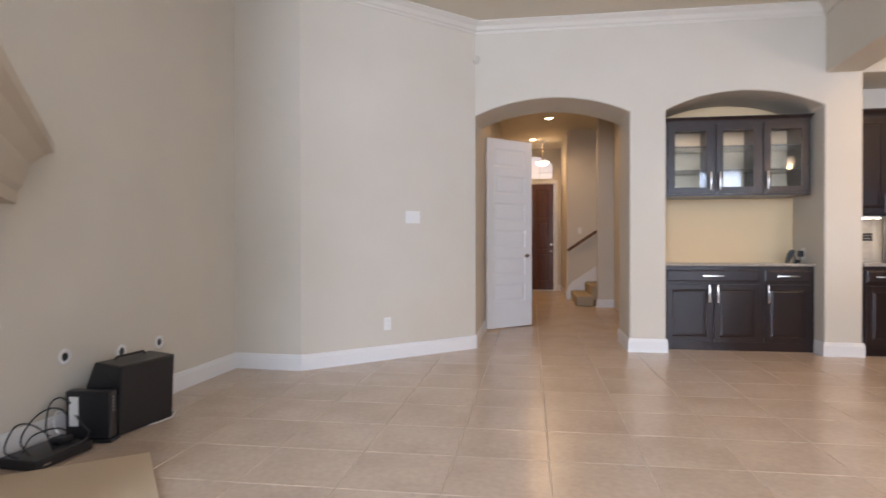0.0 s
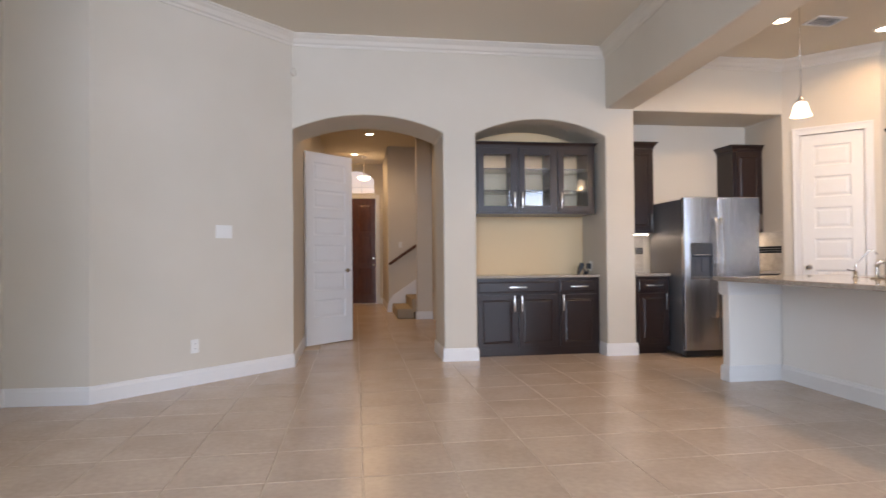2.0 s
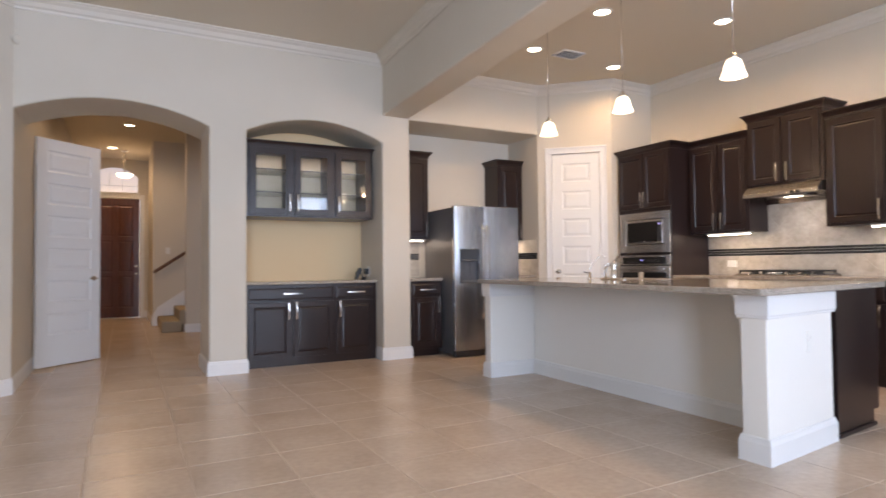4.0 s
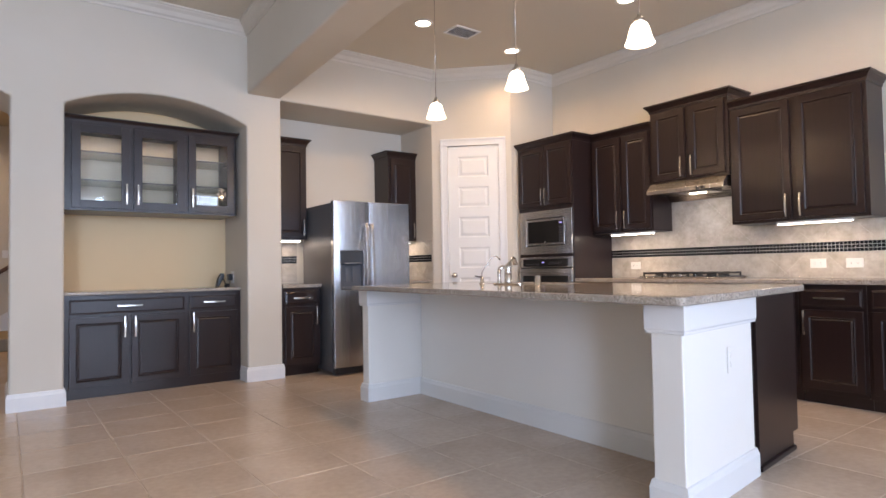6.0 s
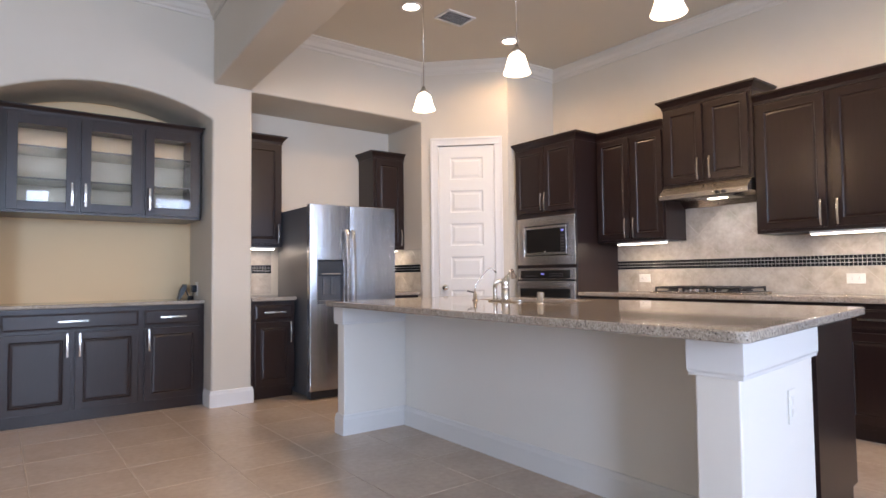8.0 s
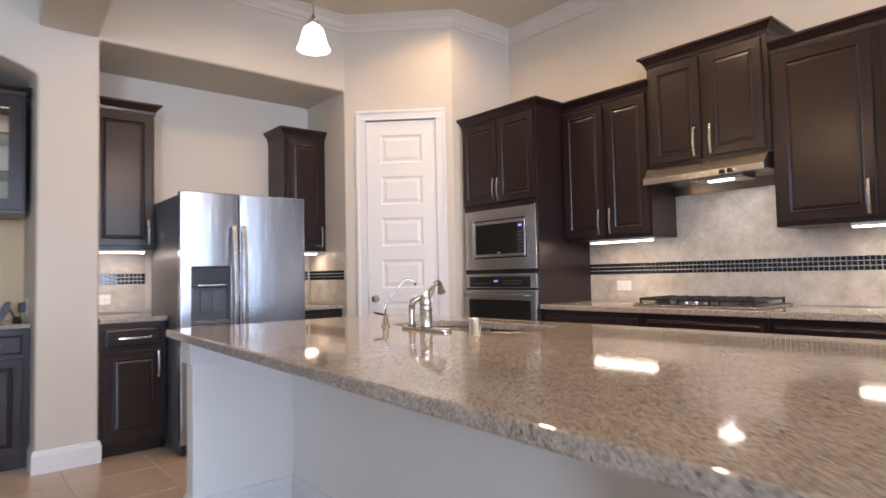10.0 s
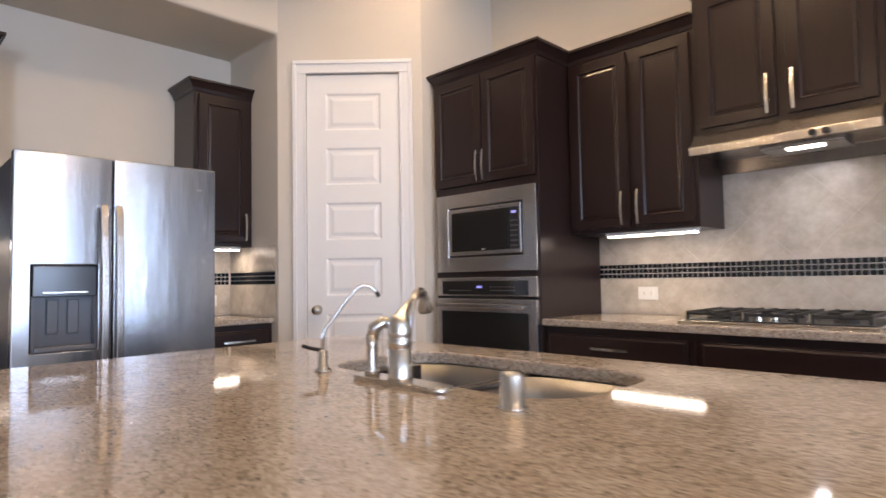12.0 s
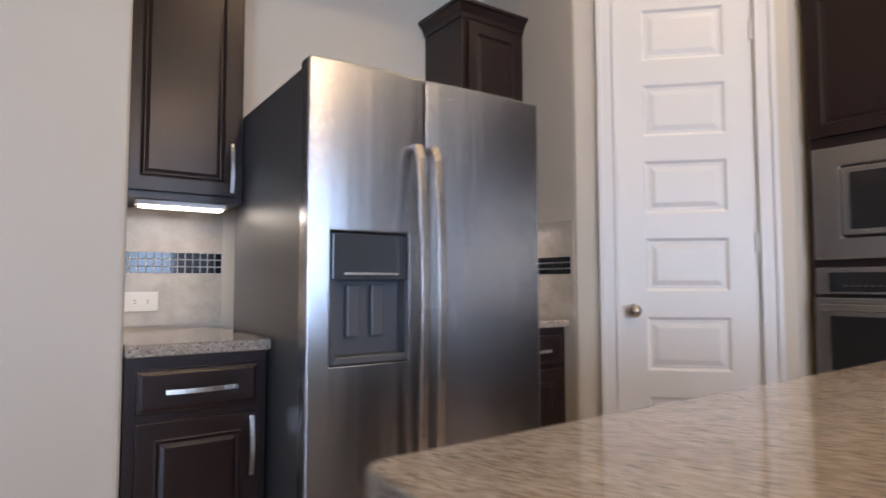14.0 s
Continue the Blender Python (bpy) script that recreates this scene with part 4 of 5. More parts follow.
# cooktop
CT = east(4.68, 6.44)
ct = empty("cooktop", CT @ pose(0, 0, 0.914), "black gas cooktop with cast iron grates and steel knobs", "cooktop")
part("pan", bm_box(0, 0, 0, 0.78, 0.50, 0.012), "steel2", ct, "steel cooktop pan", bevel=0.004)
part("glass_top", bm_box(0.012, 0.012, 0.012, 0.768, 0.488, 0.016), "black", ct)
for gx in (0.03, 0.285, 0.54):
    w = 0.21
    bm = bmesh.new()
    for a in (0.03, 0.25, 0.45):
        box(bm, gx, a, 0.036, gx + w, a + 0.014, 0.050)
    for a in (gx, gx + w / 2 - 0.007, gx + w - 0.014):
        box(bm, a, 0.03, 0.040, a + 0.014, 0.464, 0.054)
    for a in (gx, gx + w - 0.014):
        for c in (0.03, 0.45):
            box(bm, a, c, 0.016, a + 0.014, c + 0.014, 0.040)
    part("grate", bm, "iron", ct, "cast iron grate", bevel=0.003)
for bx, by in ((0.135, 0.14), (0.135, 0.36), (0.39, 0.36), (0.645, 0.14), (0.645, 0.36)):
    bm = bmesh.new()
    lathe(bm, [(0.048, 0.016), (0.045, 0.026), (0.034, 0.028), (0.034, 0.034), (0.0001, 0.036)], 20, pose(bx, by, 0))
    part("burner", bm, "iron", ct, smooth=False)
for i in range(5):
    bm = bmesh.new()
    lathe(bm, [(0.020, 0.016), (0.020, 0.022), (0.016, 0.026), (0.014, 0.050), (0.0001, 0.052)], 16, pose(0.27 + 0.065 * i, 0.075 - 0.02 * math.sin(math.pi * i / 4), 0))
    part("knob", bm, "chrome", ct, "steel burner knob", smooth=False)

# ---- island ----
isl = empty("island", pose(0, 0, 0), "kitchen island with off-white panels, cap mouldings and espresso cabinets", "kitchen island")
SL = 0.115           # the near end runs askew by this much


def near(x):
    return 2.622 + SL * (x - 3.80)


def working_side(y_):
    """The front of the island's cabinets, askew to the wall."""
    return 5.075 + 0.035 * (5.46 - y_)


bm = bmesh.new()
prism(bm, [(4.35, near(4.35) + 0.13), (4.60, near(4.60) + 0.13), (4.60, 5.36), (4.388, 5.36)], 0, 0.877, "z")
part("knee_wall", bm, "whitepanel", isl, "off-white painted knee wall")


def pier(ring):
    bm = bmesh.new()
    prism(bm, ring, 0, 0.876, "z")
    p = part("pier", bm, "whitepanel", isl, "off-white painted pier", bevel=0.008, seg=3)
    loop = ring[::-1]
    bm = bmesh.new()
    sweep(bm, loop, [(-0.001, 0.752), (0.016, 0.752), (0.016, 0.765), (0.020, 0.770), (0.020, 0.876), (-0.001, 0.876)], closed=True)
    part("cap_moulding", bm, "trim", p, "white cap moulding", bevel=0.003)
    bm = bmesh.new()
    sweep(bm, loop, BB, closed=True)
    part("base_moulding", bm, "trim", p, "white base moulding")
    return p


pier([(3.893, 5.378), (4.598, 5.378), (4.598, 5.473), (3.893, 5.473)])
pier([(3.80, near(3.80)), (4.545, near(4.545)), (4.545, near(4.545) + 0.15), (3.80, near(3.80) + 0.15)])
bm = bmesh.new()
sweep(bm, [(4.352, 2.86), (4.387, 5.36)], BB)
part("base_moulding", bm, "trim", isl, "white base moulding")
ic = empty("island_cabinet", pose(0, 0, 0), "espresso cabinet run on the working side of the island", "cabinet")
E0 = 4.603
bm = bmesh.new()
WS = working_side
prism(bm, [(E0, near(E0) + 0.02), (WS(2.8), near(5.165) + 0.02), (WS(3.985), 3.985), (E0, 3.985)], 0.10, 0.875, "z")
prism(bm, [(E0, 4.83), (WS(4.83), 4.83), (WS(5.46), 5.46), (E0, 5.46)], 0.10, 0.875, "z")
prism(bm, [(E0, 3.985), (WS(3.985), 3.985), (WS(4.83), 4.83), (E0, 4.83)], 0.10, 0.60, "z")
prism(bm, [(E0, near(E0) + 0.02), (WS(2.8) - 0.06, near(5.11) + 0.02), (WS(5.45) - 0.06, 5.45), (E0, 5.45)], 0.0, 0.10, "z")
prism(bm, [(WS(3.985) - 0.035, 3.985), (WS(3.985), 3.985), (WS(4.83), 4.83), (WS(4.83) - 0.035, 4.83)], 0.60, 0.875, "z")
part("body", bm, "wood", ic, bevel=0.0015)
bm = bmesh.new()
prism(bm, [(E0, near(E0)), (5.195, near(5.195)), (5.195, near(5.195) + 0.018), (E0, near(E0) + 0.018)], 0.10, 0.875, "z")
part("end_panel", bm, "wood", ic)
bm = bmesh.new()
prism(bm, [(E0, near(E0) - 0.012), (5.13, near(5.13) - 0.012), (5.13, near(5.13) + 0.018), (E0, near(E0) + 0.018)], 0.0, 0.028, "z")
part("shoe_moulding", bm, "wood", ic, bevel=0.006)
bm = bmesh.new()
prism(bm, [(E0, near(E0) + 0.002), (5.12, near(5.12) + 0.002), (5.12, near(5.12) + 0.018), (E0, near(E0) + 0.018)], 0.028, 0.10, "z")
part("toe_panel", bm, "wood", ic)
yy = 2.82
for i in range(6):
    bm = bmesh.new()
    prism(bm, [(WS(yy), yy), (WS(yy) + 0.02, yy), (WS(yy + 0.42) + 0.02, yy + 0.42), (WS(yy + 0.42), yy + 0.42)], 0.13, 0.85, "z")
    part("door", bm, "wood", ic, bevel=0.003)
    yy += 0.44


def rounded(x0, y0, x1, y1, r, n=6, radii=None):
    radii = radii or (r, r, r, r)
    out = []
    for (cx, cy, a0), q in zip(((x1, y1, 0), (x0, y1, 90), (x0, y0, 180), (x1, y0, 270)), radii):
        sx, sy = (-1 if cx == x1 else 1), (-1 if cy == y1 else 1)
        for i in range(n + 1):
            a = radians(a0 + 90 * i / n)
            out.append((cx + sx * q + q * math.cos(a), cy + sy * q + q * math.sin(a)))
    return out


IX0, IX1, IY0, IY1 = 3.665, 5.235, 2.535, 5.487
SX0, SX1, SY0, SY1, SM = 4.605, 5.00, 4.085, 4.855, 4.46
outer = rounded(IX0, IY0, IX1, IY1, 0.04, 8, (0.03, 0.03, 0.045, 0.04))
outer = [(x + (y_ - IY0) / (IY1 - IY0) * (0.135 * (IX1 - x) - 0.095 * (x - IX0)) / (IX1 - IX0), y_ + 0.125 * (x - IX0) * (IY1 - y_) / (IY1 - IY0)) for x, y_ in outer]
EW, EE = IX0 + 0.135 * (SM - IY0) / (IY1 - IY0), IX1 - 0.095 * (SM - IY0) / (IY1 - IY0)
hole = rounded(SX0, SY0, SX1, SY1, 0.12, 8)
n9 = 9
north = [(EE, SM), *outer[:2 * n9], (EW, SM), (SX0, SM), *hole[n9:2 * n9][::-1], *hole[:n9][::-1], (SX1, SM)]
south = [(EW, SM), *outer[2 * n9:], (EE, SM), (SX1, SM), *hole[3 * n9:][::-1], *hole[2 * n9:3 * n9][::-1], (SX0, SM)]
bm = bmesh.new()
prism(bm, north, 0.878, 0.914, "z")
prism(bm, south, 0.878, 0.914, "z")
bmesh.ops.delete(bm, geom=[f for f in bm.faces if all(abs(v.co.y - SM) < 1e-5 for v in f.verts)], context="FACES")
bmesh.ops.remove_doubles(bm, verts=bm.verts, dist=1e-5)
bmesh.ops.recalc_face_normals(bm, faces=bm.faces)
tagged(part("island_countertop", bm, "granite", None, "polished speckled granite island countertop with a sink cutout", bevel=0.007, seg=3), category="countertop")

# double-bowl sink under the cutout
sk = empty("sink", pose(0, 0, 0), "undermount stainless double-bowl sink in the island", "sink")


def bowl(x0, y0, x1, y1, depth):
    bm = bmesh.new()
    levels = [(0.012, 0.877, 0.12), (0.0, 0.877, 0.11), (-0.003, 0.80, 0.10), (-0.012, 0.877 - depth + 0.03, 0.07), (-0.04, 0.877 - depth, 0.05)]
    rings = []
    for o, z, r in levels:
        rings.append([bm.verts.new((x, y_, z)) for x, y_ in rounded(x0 - o, y0 - o, x1 + o, y1 + o, r)])
    for a, b_ in zip(rings, rings[1:]):
        for i in range(len(a)):
            j = (i + 1) % len(a)
            bm.faces.new((a[i], b_[i], b_[j], a[j]))
    bm.faces.new(rings[-1])
    b = part("bowl", bm, "bowl", sk, "stainless bowl", smooth=True)
    bm = bmesh.new()
    lathe(bm, [(0.0001, 0.004), (0.03, 0.003), (0.042, 0.006), (0.045, 0.001)], 20, pose((x0 + x1) / 2, (y0 + y1) / 2, 0.877 - depth))
    part("drain", bm, "chrome", b)


bowl(SX0 + 0.004, 4.485, SX1 - 0.004, SY1 - 0.004, 0.20)
bowl(SX0 + 0.004, SY0 + 0.004, SX1 - 0.004, 4.455, 0.20)
part("divider", bm_box(SX0 - 0.005, 4.450, 0.866, SX1 + 0.005, 4.490, 0.876), "steel", sk)

ZC = 0.914
fa = empty("kitchen_faucet", pose(4.541, 4.452, ZC), "satin nickel single-lever faucet with a gooseneck spout", "faucet")
bm = bmesh.new()
prism(bm, rounded(-0.030, -0.148, 0.030, 0.148, 0.029), 0.0, 0.012, "z")
part("base_plate", bm, "chrome", fa, bevel=0.004)
bm = bmesh.new()
lathe(bm, [(0.0275, 0.012), (0.0265, 0.018), (0.0265, 0.074), (0.024, 0.076), (0.024, 0.079), (0.0262, 0.081), (0.0255, 0.098), (0.0235, 0.101), (0.0250, 0.104), (0.0255, 0.112), (0.0225, 0.132), (0.016, 0.150)], 28)
part("body", bm, "chrome", fa, smooth=True)
bm = bmesh.new()
tube(bm, [(0.0, 0.0, 0.122), (0.006, 0.003, 0.138), (0.018, 0.010, 0.152), (0.040, 0.022, 0.166), (0.072, 0.040, 0.178), (0.104, 0.057, 0.184), (0.132, 0.073, 0.185)], [0.0225, 0.017, 0.012, 0.0075, 0.006, 0.005, 0.005], 16)
part("lever", bm, "chrome", fa, smooth=True)
bm = bmesh.new()
tube(bm, [(0.050, 0.027, 0.050), (0.053, 0.029, 0.085), (0.058, 0.032, 0.122), (0.068, 0.037, 0.155), (0.081, 0.045, 0.178), (0.098, 0.054, 0.193), (0.120, 0.066, 0.198), (0.140, 0.077, 0.190)], [0.003, 0.004, 0.006, 0.0085, 0.009, 0.0085, 0.009, 0.010], 16)
part("spout", bm, "chrome", fa, smooth=True)
bm = bmesh.new()
tube(bm, [(0.132, 0.073, 0.197), (0.142, 0.078, 0.189), (0.152, 0.084, 0.172), (0.159, 0.088, 0.152), (0.161, 0.089, 0.147)], [0.009, 0.011, 0.014, 0.020, 0.018], 18)
part("spray_head", bm, "chrome", fa, "flared satin nickel spray head", smooth=True)
sp = empty("side_sprayer", pose(4.541, 4.548, ZC + 0.012), "satin nickel side sprayer beside the faucet", "sprayer")
bm = bmesh.new()
lathe(bm, [(0.018, 0.0005), (0.016, 0.012), (0.013, 0.02), (0.0125, 0.065), (0.015, 0.09)], 18)
part("holder", bm, "chrome", sp, smooth=True)
bm = bmesh.new()
tube(bm, [(0, 0, 0.08), (0.004, -0.004, 0.105), (0.02, -0.018, 0.118), (0.036, -0.032, 0.11)], [0.014, 0.015, 0.014, 0.012], 12)
part("head", bm, "chrome", sp, smooth=True)
ft = empty("filter_tap", pose(4.537, 4.742, ZC), "slim chrome water-filter tap with a black lever", "tap")
bm = bmesh.new()
lathe(bm, [(0.021, 0), (0.021, 0.006), (0.013, 0.010), (0.012, 0.05), (0.006, 0.055)], 18)
part("body", bm, "chrome", ft, smooth=True)
bm = bmesh.new()
tube(bm, [(0, 0, 0.05), (0, 0, 0.088), (0.005, -0.003, 0.104), (0.017, -0.012, 0.124), (0.048, -0.032, 0.172), (0.066, -0.045, 0.199), (0.076, -0.051, 0.209), (0.087, -0.058, 0.2125), (0.099, -0.067, 0.208), (0.110, -0.074, 0.197), (0.117, -0.079, 0.186)], 0.0045, 10)
part("spout", bm, "chrome", ft, smooth=True)
bm = bmesh.new()
tube(bm, [(0, 0, 0.052), (-0.02, 0.03, 0.058), (-0.03, 0.045, 0.063)], 0.005, 8)
part("lever", bm, "black", ft)
bm = bmesh.new()
tube(bm, [(0.112, -0.0755, 0.194), (0.118, -0.080, 0.183)], 0.0056, 10)
part("tip", bm, "black", ft, "black aerator tip")
ag = empty("air_gap", pose(4.515, 4.126, ZC), "satin nickel dishwasher air gap cap beside the sink", "air gap")
bm = bmesh.new()
lathe(bm, [(0.026, 0), (0.026, 0.004), (0.021, 0.006), (0.021, 0.058), (0.018, 0.064), (0.0001, 0.066)], 22)
part("cap", bm, "chrome", ag, smooth=True)
plate(0, 0, pose(4.27, near(4.27) - 0.001, 0.60, 0, 0, 6.56), "off-white outlet on the island's end", outlet=True, look_of="whitepanel")

# ---- backsplashes ----
def clip_poly(poly, x0, z0, x1, z1):
    for ax, lim, s in ((0, x0, 1), (0, x1, -1), (1, z0, 1), (1, z1, -1)):
        out = []
        for i, p in enumerate(poly):
            q = poly[(i + 1) % len(poly)]
            a, b_ = s * (p[ax] - lim), s * (q[ax] - lim)
            if a >= 0:
                out.append(p)
            if a * b_ < 0:
                t = a / (a - b_)
                out.append((p[0] + t * (q[0] - p[0]), p[1] + t * (q[1] - p[1])))
        poly = out
        if len(poly) < 3:
            return []
    return poly


def backsplash(name, m, w, z1_list, label):
    """Diagonal tiles below and above a mosaic band, on the local plane y = 0 facing -y. z1_list: stretches (x0, x1, top)."""
    root = empty(name, m, label, "backsplash", kind="structure")
    z0, ba, bb = 0.916, 1.118, 1.203
    bm = bmesh.new()
    for xa, xb, top in z1_list:
        box(bm, xa, -0.004, z0, xb, -0.0005, top)
    part("grout_bed", bm, "grout2", root)
    side, gap = 0.33, 0.0016
    h = side * math.sqrt(0.5)
    for xa, xb, top in z1_list:
        for lo, hi in ((z0, ba), (bb, top)):
            for i in range(-4, int(w / (2 * h)) * 2 + 4):
                for j in range(-2, 11):
                    cx, cz = 0.167 + h * i, 0.485 + h * j
                    if (i + j) % 2:
                        continue
                    q = h - gap
                    poly = clip_poly([(cx, cz - q), (cx + q, cz), (cx, cz + q), (cx - q, cz)], xa, lo + 0.001, xb, hi - 0.001)
                    if len(poly) < 3:
                        continue
                    area2 = abs(sum(a[0] * b_[1] - b_[0] * a[1] for a, b_ in zip(poly, poly[1:] + poly[:1]))) / 2
                    if area2 < 3e-4:
                        continue
                    bm = bmesh.new()
                    prism(bm, poly, -0.0065, -0.002)
                    part("tile", bm, "splash", root)
    bm = bmesh.new()
    s = (bb - ba) / 3
    k = 0
    for r in range(3):
        x = 0.002
        while x + s < w + 0.004:
            box(bm, x + 0.0024, -0.008, ba + r * s + 0.0024, min(x + s, w) - 0.0024, -0.003, ba + (r + 1) * s - 0.0024)
            x += s
    tagged(part("mosaic_band", bm, "mosaic", root, "dark glass mosaic band"), kind="stuff")
    return root


EM = east(5.375, X1)
backsplash("backsplash", EM, 3.3, [(0, 0.745, 1.371), (0.745, 1.518, 1.815), (1.518, 3.3, 1.371)], "beige diagonal wall tiles with a dark mosaic band")
backsplash("backsplash", pose(3.770, 7.52, 0), 0.428, [(0, 0.428, 1.371)], "beige diagonal wall tiles with a dark mosaic band in the niche")
backsplash("backsplash", pose(5.10, 7.52, 0), 0.499, [(0, 0.499, 1.371)], "beige diagonal wall tiles with a dark mosaic band in the niche")
backsplash("backsplash", pose(5.60, 7.51, 0, 0, 0, -90), 0.64, [(0, 0.64, 1.371)], "beige diagonal wall tiles with a dark mosaic band on the niche's side")
plate(0.31, 1.033, EM @ pose(0, -0.0065, 0), "white outlet set sideways in the backsplash", outlet=True, flat=True)
plate(2.055, 1.028, EM @ pose(0, -0.0065, 0), "white outlet set sideways in the backsplash", outlet=True, flat=True)
plate(2.315, 1.028, EM @ pose(0, -0.0065, 0), "white outlet set sideways in the backsplash", outlet=True, flat=True)
plate(0.112, 1.010, pose(3.788, 7.5135, 0), "white outlet set sideways in the niche", outlet=True, flat=True)

plate(0.335, 1.010, pose(5.10, 7.5135, 0), "white outlet set sideways in the niche", outlet=True, flat=True)

# ---- by the west wall: boxes and cables ----
bag = empty("speaker_box", pose(-1.86, 3.72, 0), "black box-shaped speaker leaning at the west wall", "speaker")
bm = bmesh.new()
prism(bm, [(-0.16, 0.0), (0.13, 0.0), (0.15, 0.395), (-0.04, 0.41), (-0.10, 0.28)], 0, 0.42, "y")
bag.matrix_basis = pose(-1.80, 3.70, 0.004, 0, 0, -8)
part("cabinet", bm, "black", bag, "black vinyl box", bevel=0.01)
bm = bmesh.new()
tube(bm, [(0.0, 0.10, 0.40), (0.0, 0.12, 0.422), (0.0, 0.32, 0.422), (0.0, 0.34, 0.40)], 0.008, 8)
part("carry_handle", bm, "black", bag)
rt = empty("router", pose(-1.76, 3.60, 0.004, 0, 0, 8), "upright black router with a white label on a stand", "router")
part("case", bm_box(-0.14, -0.03, 0.02, 0.11, 0.04, 0.28), "black", rt, bevel=0.012, seg=3)
part("stand", bm_box(-0.15, -0.045, 0.0, 0.12, 0.055, 0.02), "black", rt, bevel=0.006)
part("label", bm_box(-0.115, -0.0325, 0.09, -0.065, -0.0305, 0.25), "white_plastic", rt, "white paper label")
bm = bmesh.new()
for i in range(5):
    box(bm, 0.1105, -0.006, 0.17 + i * 0.018, 0.1115, 0.006, 0.174 + i * 0.018)
part("indicator_lights", bm, "white_plastic", rt)
dv_ = empty("media_box", pose(-1.79, 3.32, 0.0, 0, 0, -4), "flat black media box lying on the floor", "set-top box")
part("case", bm_box(-0.12, -0.17, 0.004, 0.11, 0.17, 0.055), "black", dv_, bevel=0.008)
part("badge", bm_box(0.1102, -0.13, 0.02, 0.1115, -0.09, 0.03), "chrome", dv_)
psu = tagged(part("power_brick", bm_box(-1.84, 3.38, 0.056, -1.76, 3.46, 0.085), "black", None, "black power brick resting on the media box", bevel=0.008), category="power supply")
loops = (("black", [(-1.80, 3.16, 0.059), (-1.86, 3.14, 0.10), (-1.88, 3.22, 0.19), (-1.88, 3.32, 0.17), (-1.85, 3.40, 0.09)]),
         ("black", [(-1.78, 3.20, 0.059), (-1.83, 3.20, 0.13), (-1.86, 3.30, 0.20), (-1.86, 3.40, 0.23), (-1.87, 3.50, 0.20), (-1.88, 3.56, 0.14)]),
         ("black", [(-1.74, 3.30, 0.059), (-1.80, 3.32, 0.15), (-1.85, 3.40, 0.25), (-1.86, 3.48, 0.27), (-1.86, 3.55, 0.22)]),
         ("black", [(-1.70, 3.34, 0.059), (-1.66, 3.40, 0.07), (-1.68, 3.47, 0.10), (-1.74, 3.50, 0.12), (-1.82, 3.54, 0.16)]),
         ("black", [(-1.84, 3.22, 0.059), (-1.86, 3.30, 0.12), (-1.84, 3.44, 0.12), (-1.80, 3.49, 0.07)]),
         ("white_plastic", [(-1.82, 3.46, 0.063), (-1.86, 3.44, 0.12), (-1.89, 3.49, 0.19), (-1.89, 3.58, 0.15)]))
for colour, way in loops:
    pts = []
    for k in range(len(way) - 1):
        p0, p1, p2, p3 = (Vector(way[max(0, min(len(way) - 1, k + d))]) for d in (-1, 0, 1, 2))
        for s in range(5):
            u = s / 5
            pts.append(0.5 * (2 * p1 + (p2 - p0) * u + (2 * p0 - 5 * p1 + 4 * p2 - p3) * u * u + (3 * p1 - p0 - 3 * p2 + p3) * u ** 3))
    pts.append(Vector(way[-1]))
    bm = bmesh.new()
    tube(bm, pts, 0.0042, 7)
    tagged(part("cable", bm, colour, None, "loose black cable looping over the media box" if colour == "black" else "loose white cable looping by the router", smooth=True), category="cable")
bm = bmesh.new()
tube(bm, [(-1.72, 3.80, 0.006), (-1.62, 3.95, 0.006), (-1.60, 4.08, 0.006), (-1.66, 4.20, 0.006), (-1.8, 4.24, 0.006), (-1.94, 4.28, 0.006)], 0.004, 6)
tagged(part("cable", bm, "white_plastic", None, "white cable lying on the floor round the speaker", smooth=True), category="cable")
WM = pose(X0, 0, 0, 0, 0, 90)
for y_, lab in ((3.66, "round white cable outlet with a black hole"), (4.12, "white cable outlet behind the speaker"), (4.50, "white cable outlet above the baseboard")):
    root = empty("cable_outlet", pose(-1.96 + (y_ - 5.565) * 0.01635, y_, 0.45 if y_ < 4 else 0.40, 0, 90, 0), lab, "outlet")
    bm = bmesh.new()
    lathe(bm, [(0.047, 0.0005), (0.045, 0.006), (0.028, 0.008), (0.024, 0.003)], 24)
    part("ring", bm, "white_plastic", root, smooth=True)
    bm = bmesh.new()
    lathe(bm, [(0.0001, 0.004), (0.024, 0.0035)], 20)
    part("hole", bm, "black", root)

# fireplace at the edge of the first view: set askew in the south-west
FM = pose(-1.309, 3.437, 0, 0, 0, -52.1)
hs = struct("hearth", bm_box(0, 0, 0, 1, 1, 1), "stone", "low tan stone hearth slab")
hs.data.clear_geometry()
bm = bmesh.new()
prism(bm, [(0.0, 0.0), (1.5, 0.0), (1.5, -0.66), (0.0, -0.66)], 0.0, 0.02, "z")
for v in bm.verts:
    v.co = FM @ v.co
bm.to_mesh(hs.data)
bm.free()
bm = bmesh.new()
prism(bm, [(-0.06, -0.72), (1.5, -0.72), (1.5, -1.75), (-0.75, -1.75), (-0.60, -1.25)], 0.02, 3.38, "z")
for v in bm.verts:
    v.co = FM @ v.co
struct("chimney_breast", bm, "wall", "beige chimney breast set at an angle")
mt = empty("mantel", FM @ pose(0, -0.72, -0.05), "off-white mantelpiece with a moulded shelf", "mantelpiece")
bm = bmesh.new()
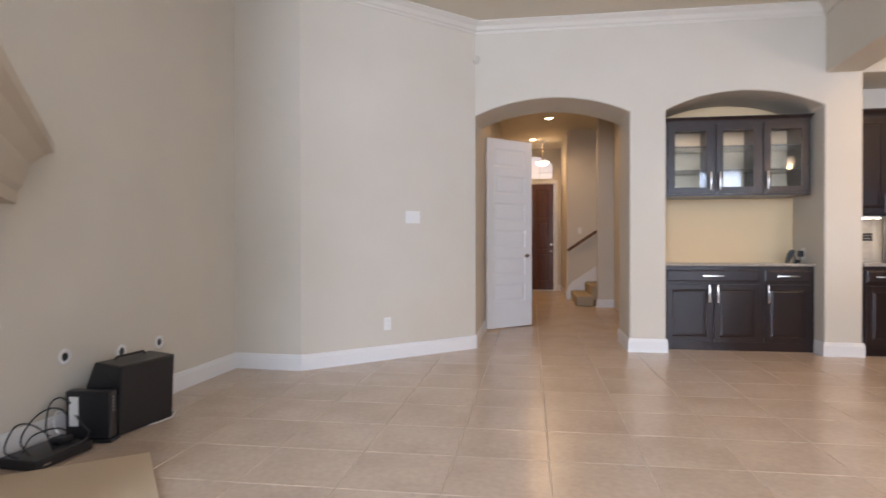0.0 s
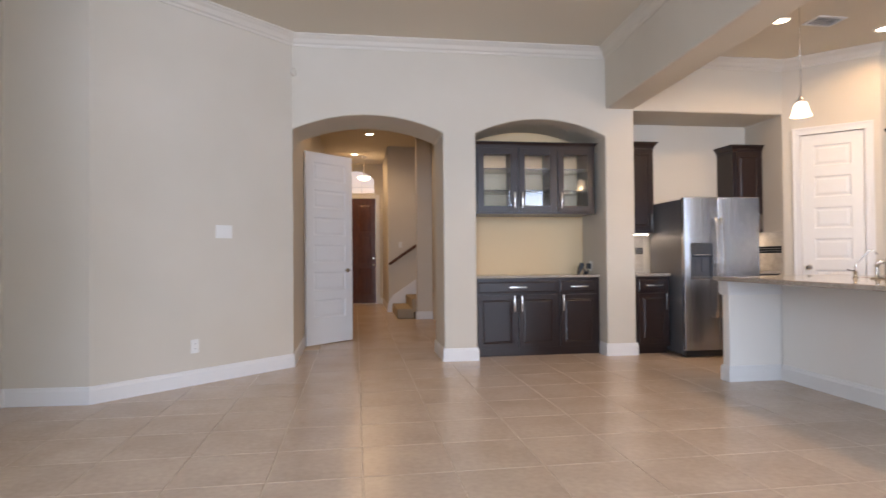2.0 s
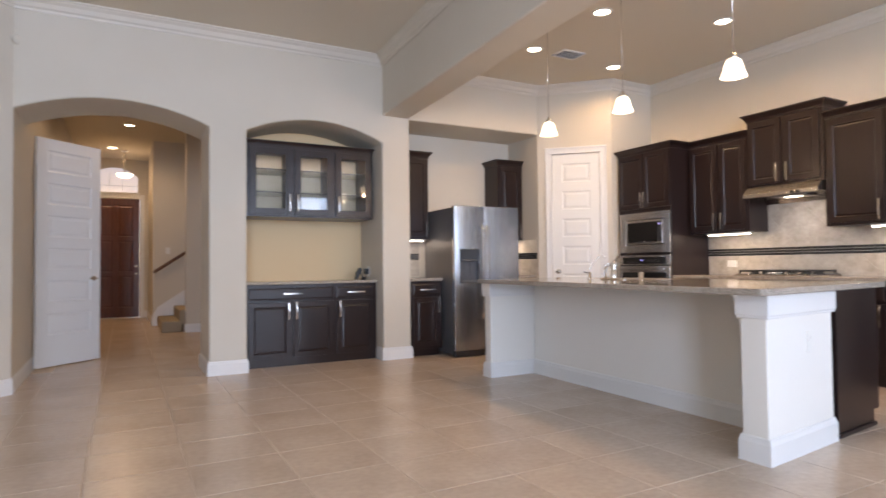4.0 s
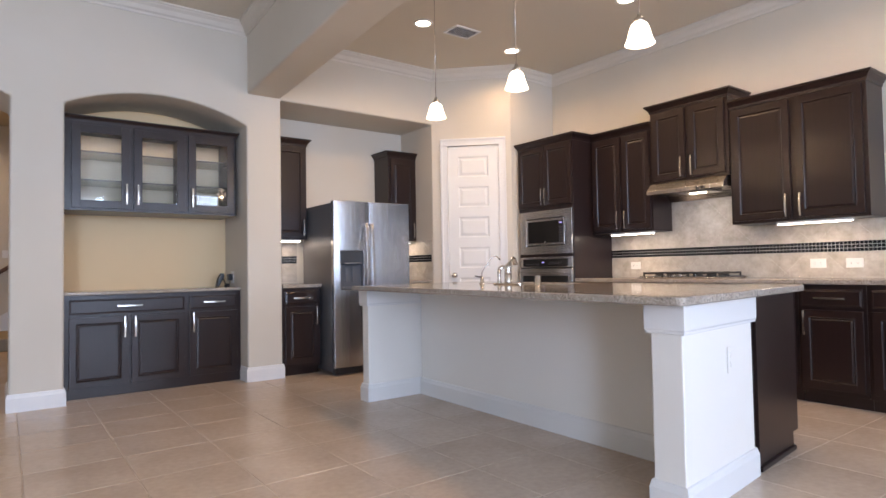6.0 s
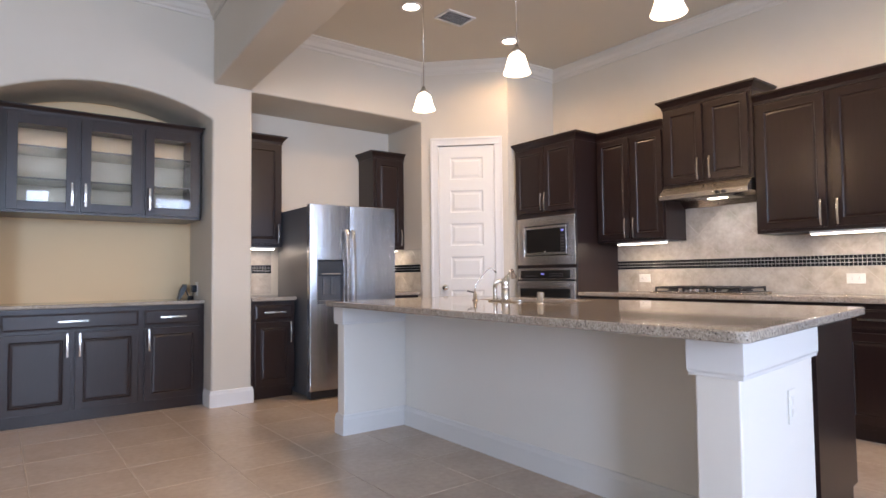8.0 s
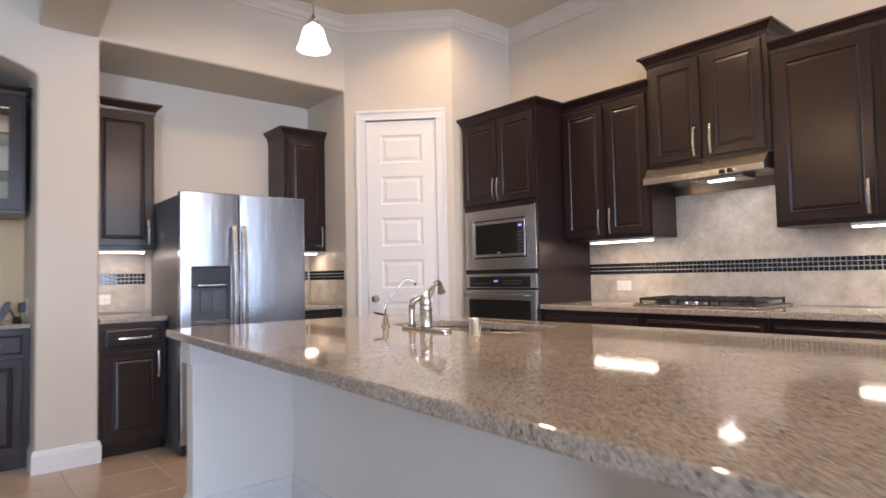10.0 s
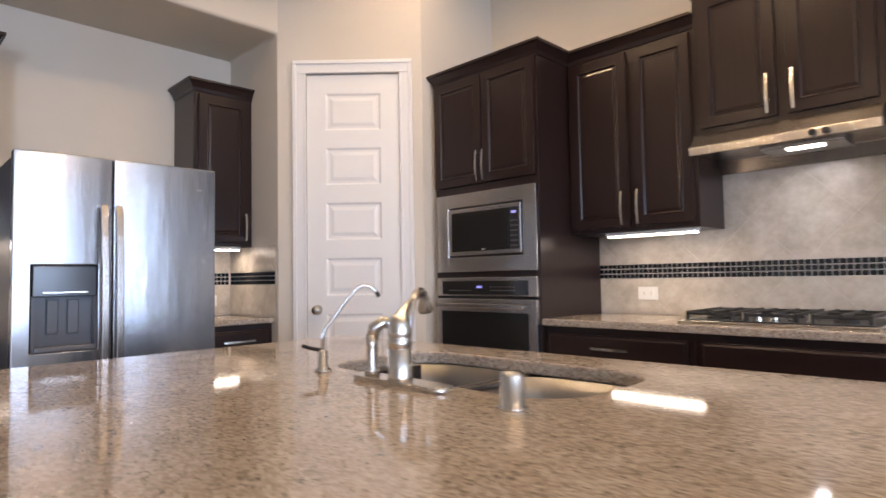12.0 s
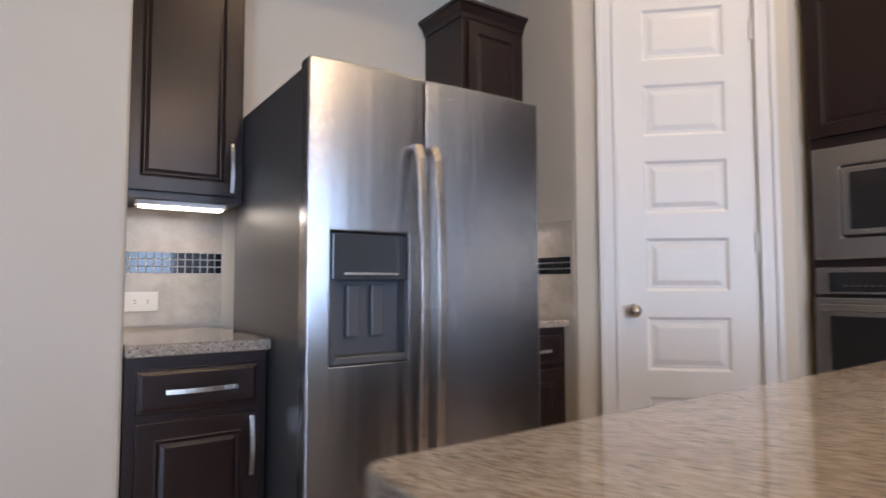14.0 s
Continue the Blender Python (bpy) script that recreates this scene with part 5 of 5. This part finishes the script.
sweep(bm, [(1.5, 0.0), (-0.13, 0.0), (-0.13, -0.25)], [(-o, z) for o, z in ((0, 1.34), (0.14, 1.34), (0.14, 1.40), (0.16, 1.43), (0.19, 1.55), (0.25, 1.61), (0.29, 1.63), (0.29, 1.675), (0, 1.675))])
part("shelf", bm, "wall", mt, "moulded shelf")

# windows behind the walk; the first is added, only to frame its fill light
for k, (a, b_) in enumerate(WINDOWS):
    wn_ = empty(f"window_{k + 1}", pose(a, YS, 0), "tall white framed window with a half-raised blind, out of direct view", "window", kind="structure")
    w = b_ - a
    zm = 2.15
    for q in ((0, -0.05, WZ0, 0.05, -0.005, WZ1), (w - 0.05, -0.05, WZ0, w, -0.005, WZ1), (0.05, -0.05, WZ0, w - 0.05, -0.005, WZ0 + 0.05), (0.05, -0.05, WZ1 - 0.05, w - 0.05, -0.005, WZ1), (0.05, -0.045, zm, w - 0.05, -0.01, zm + 0.05)):
        part("window_frame", bm_box(*q), "trim", wn_)
    part("window_sill", bm_box(-0.04, -0.004, WZ0 - 0.05, w + 0.04, 0.07, WZ0 - 0.002), "trim", wn_)
    part("head_rail", bm_box(0.02, 0.002, WZ1 - 0.05, w - 0.02, 0.05, WZ1), "trim", wn_)
    for s in range(13):
        part("slat", bm_box(0.03, 0.005, 2.45 + s * 0.043, w - 0.03, 0.045, 2.454 + s * 0.043), "trim", wn_)

# ---- floor tiles ----
TX, TY, GX, GY = 0.4735, 0.4735, 1.66, 4.607
SX, SY = TX - 0.004, TY - 0.004
me = bpy.data.meshes.new("floor_tile")
bm = bmesh.new()
e = 0.0022
lo = [bm.verts.new((x, y_, -0.011)) for x, y_ in ((0, 0), (SX, 0), (SX, SY), (0, SY))]
mid = [bm.verts.new((x, y_, -e)) for x, y_ in ((0, 0), (SX, 0), (SX, SY), (0, SY))]
hi = [bm.verts.new((x, y_, 0)) for x, y_ in ((e, e), (SX - e, e), (SX - e, SY - e), (e, SY - e))]
for p, q in ((lo, mid), (mid, hi)):
    for i in range(4):
        j = (i + 1) % 4
        bm.faces.new((p[i], p[j], q[j], q[i]))
bm.faces.new(hi)
bm.to_mesh(me)
bm.free()
me.materials.append(M["tile"])
cells = []
for i in range(-9, 17):
    for j in range(-17, 22):
        x, y_ = GX + i * TX, GY + j * TY
        if y_ > 7.6 and not (-0.2 < x < 4.4):
            continue
        if x > 7.0 and y_ > 1.6:
            continue
        cells.append((math.hypot(x - 2.6, y_ - 4.2), x, y_))
cells.sort()
for k, (_, x, y_) in enumerate(cells[:300]):
    ob = new("tile", me)
    ob.location = (x + 0.002, y_ + 0.002, 0)
    ob.parent = floor
verts, faces = [], []
for _, x, y_ in cells[300:]:
    n0 = len(verts)
    verts += [(x + 0.002 + u * SX, y_ + 0.002 + v * SY, -0.0006) for u, v in ((0, 0), (1, 0), (1, 1), (0, 1))]
    faces.append((n0, n0 + 1, n0 + 2, n0 + 3))
    verts += [(x + 0.002 + u * SX, y_ + 0.002 + v * SY, -0.011) for u, v in ((0, 0), (1, 0), (1, 1), (0, 1))]
    for i in range(4):
        j = (i + 1) % 4
        faces.append((n0 + 4 + i, n0 + 4 + j, n0 + j, n0 + i))
me2 = bpy.data.meshes.new("far_tiles")
me2.from_pydata(verts, [], faces)
me2.materials.append(M["tile"])
far = new("far_tiles", me2)
far.parent = floor
tagged(far, kind="stuff")
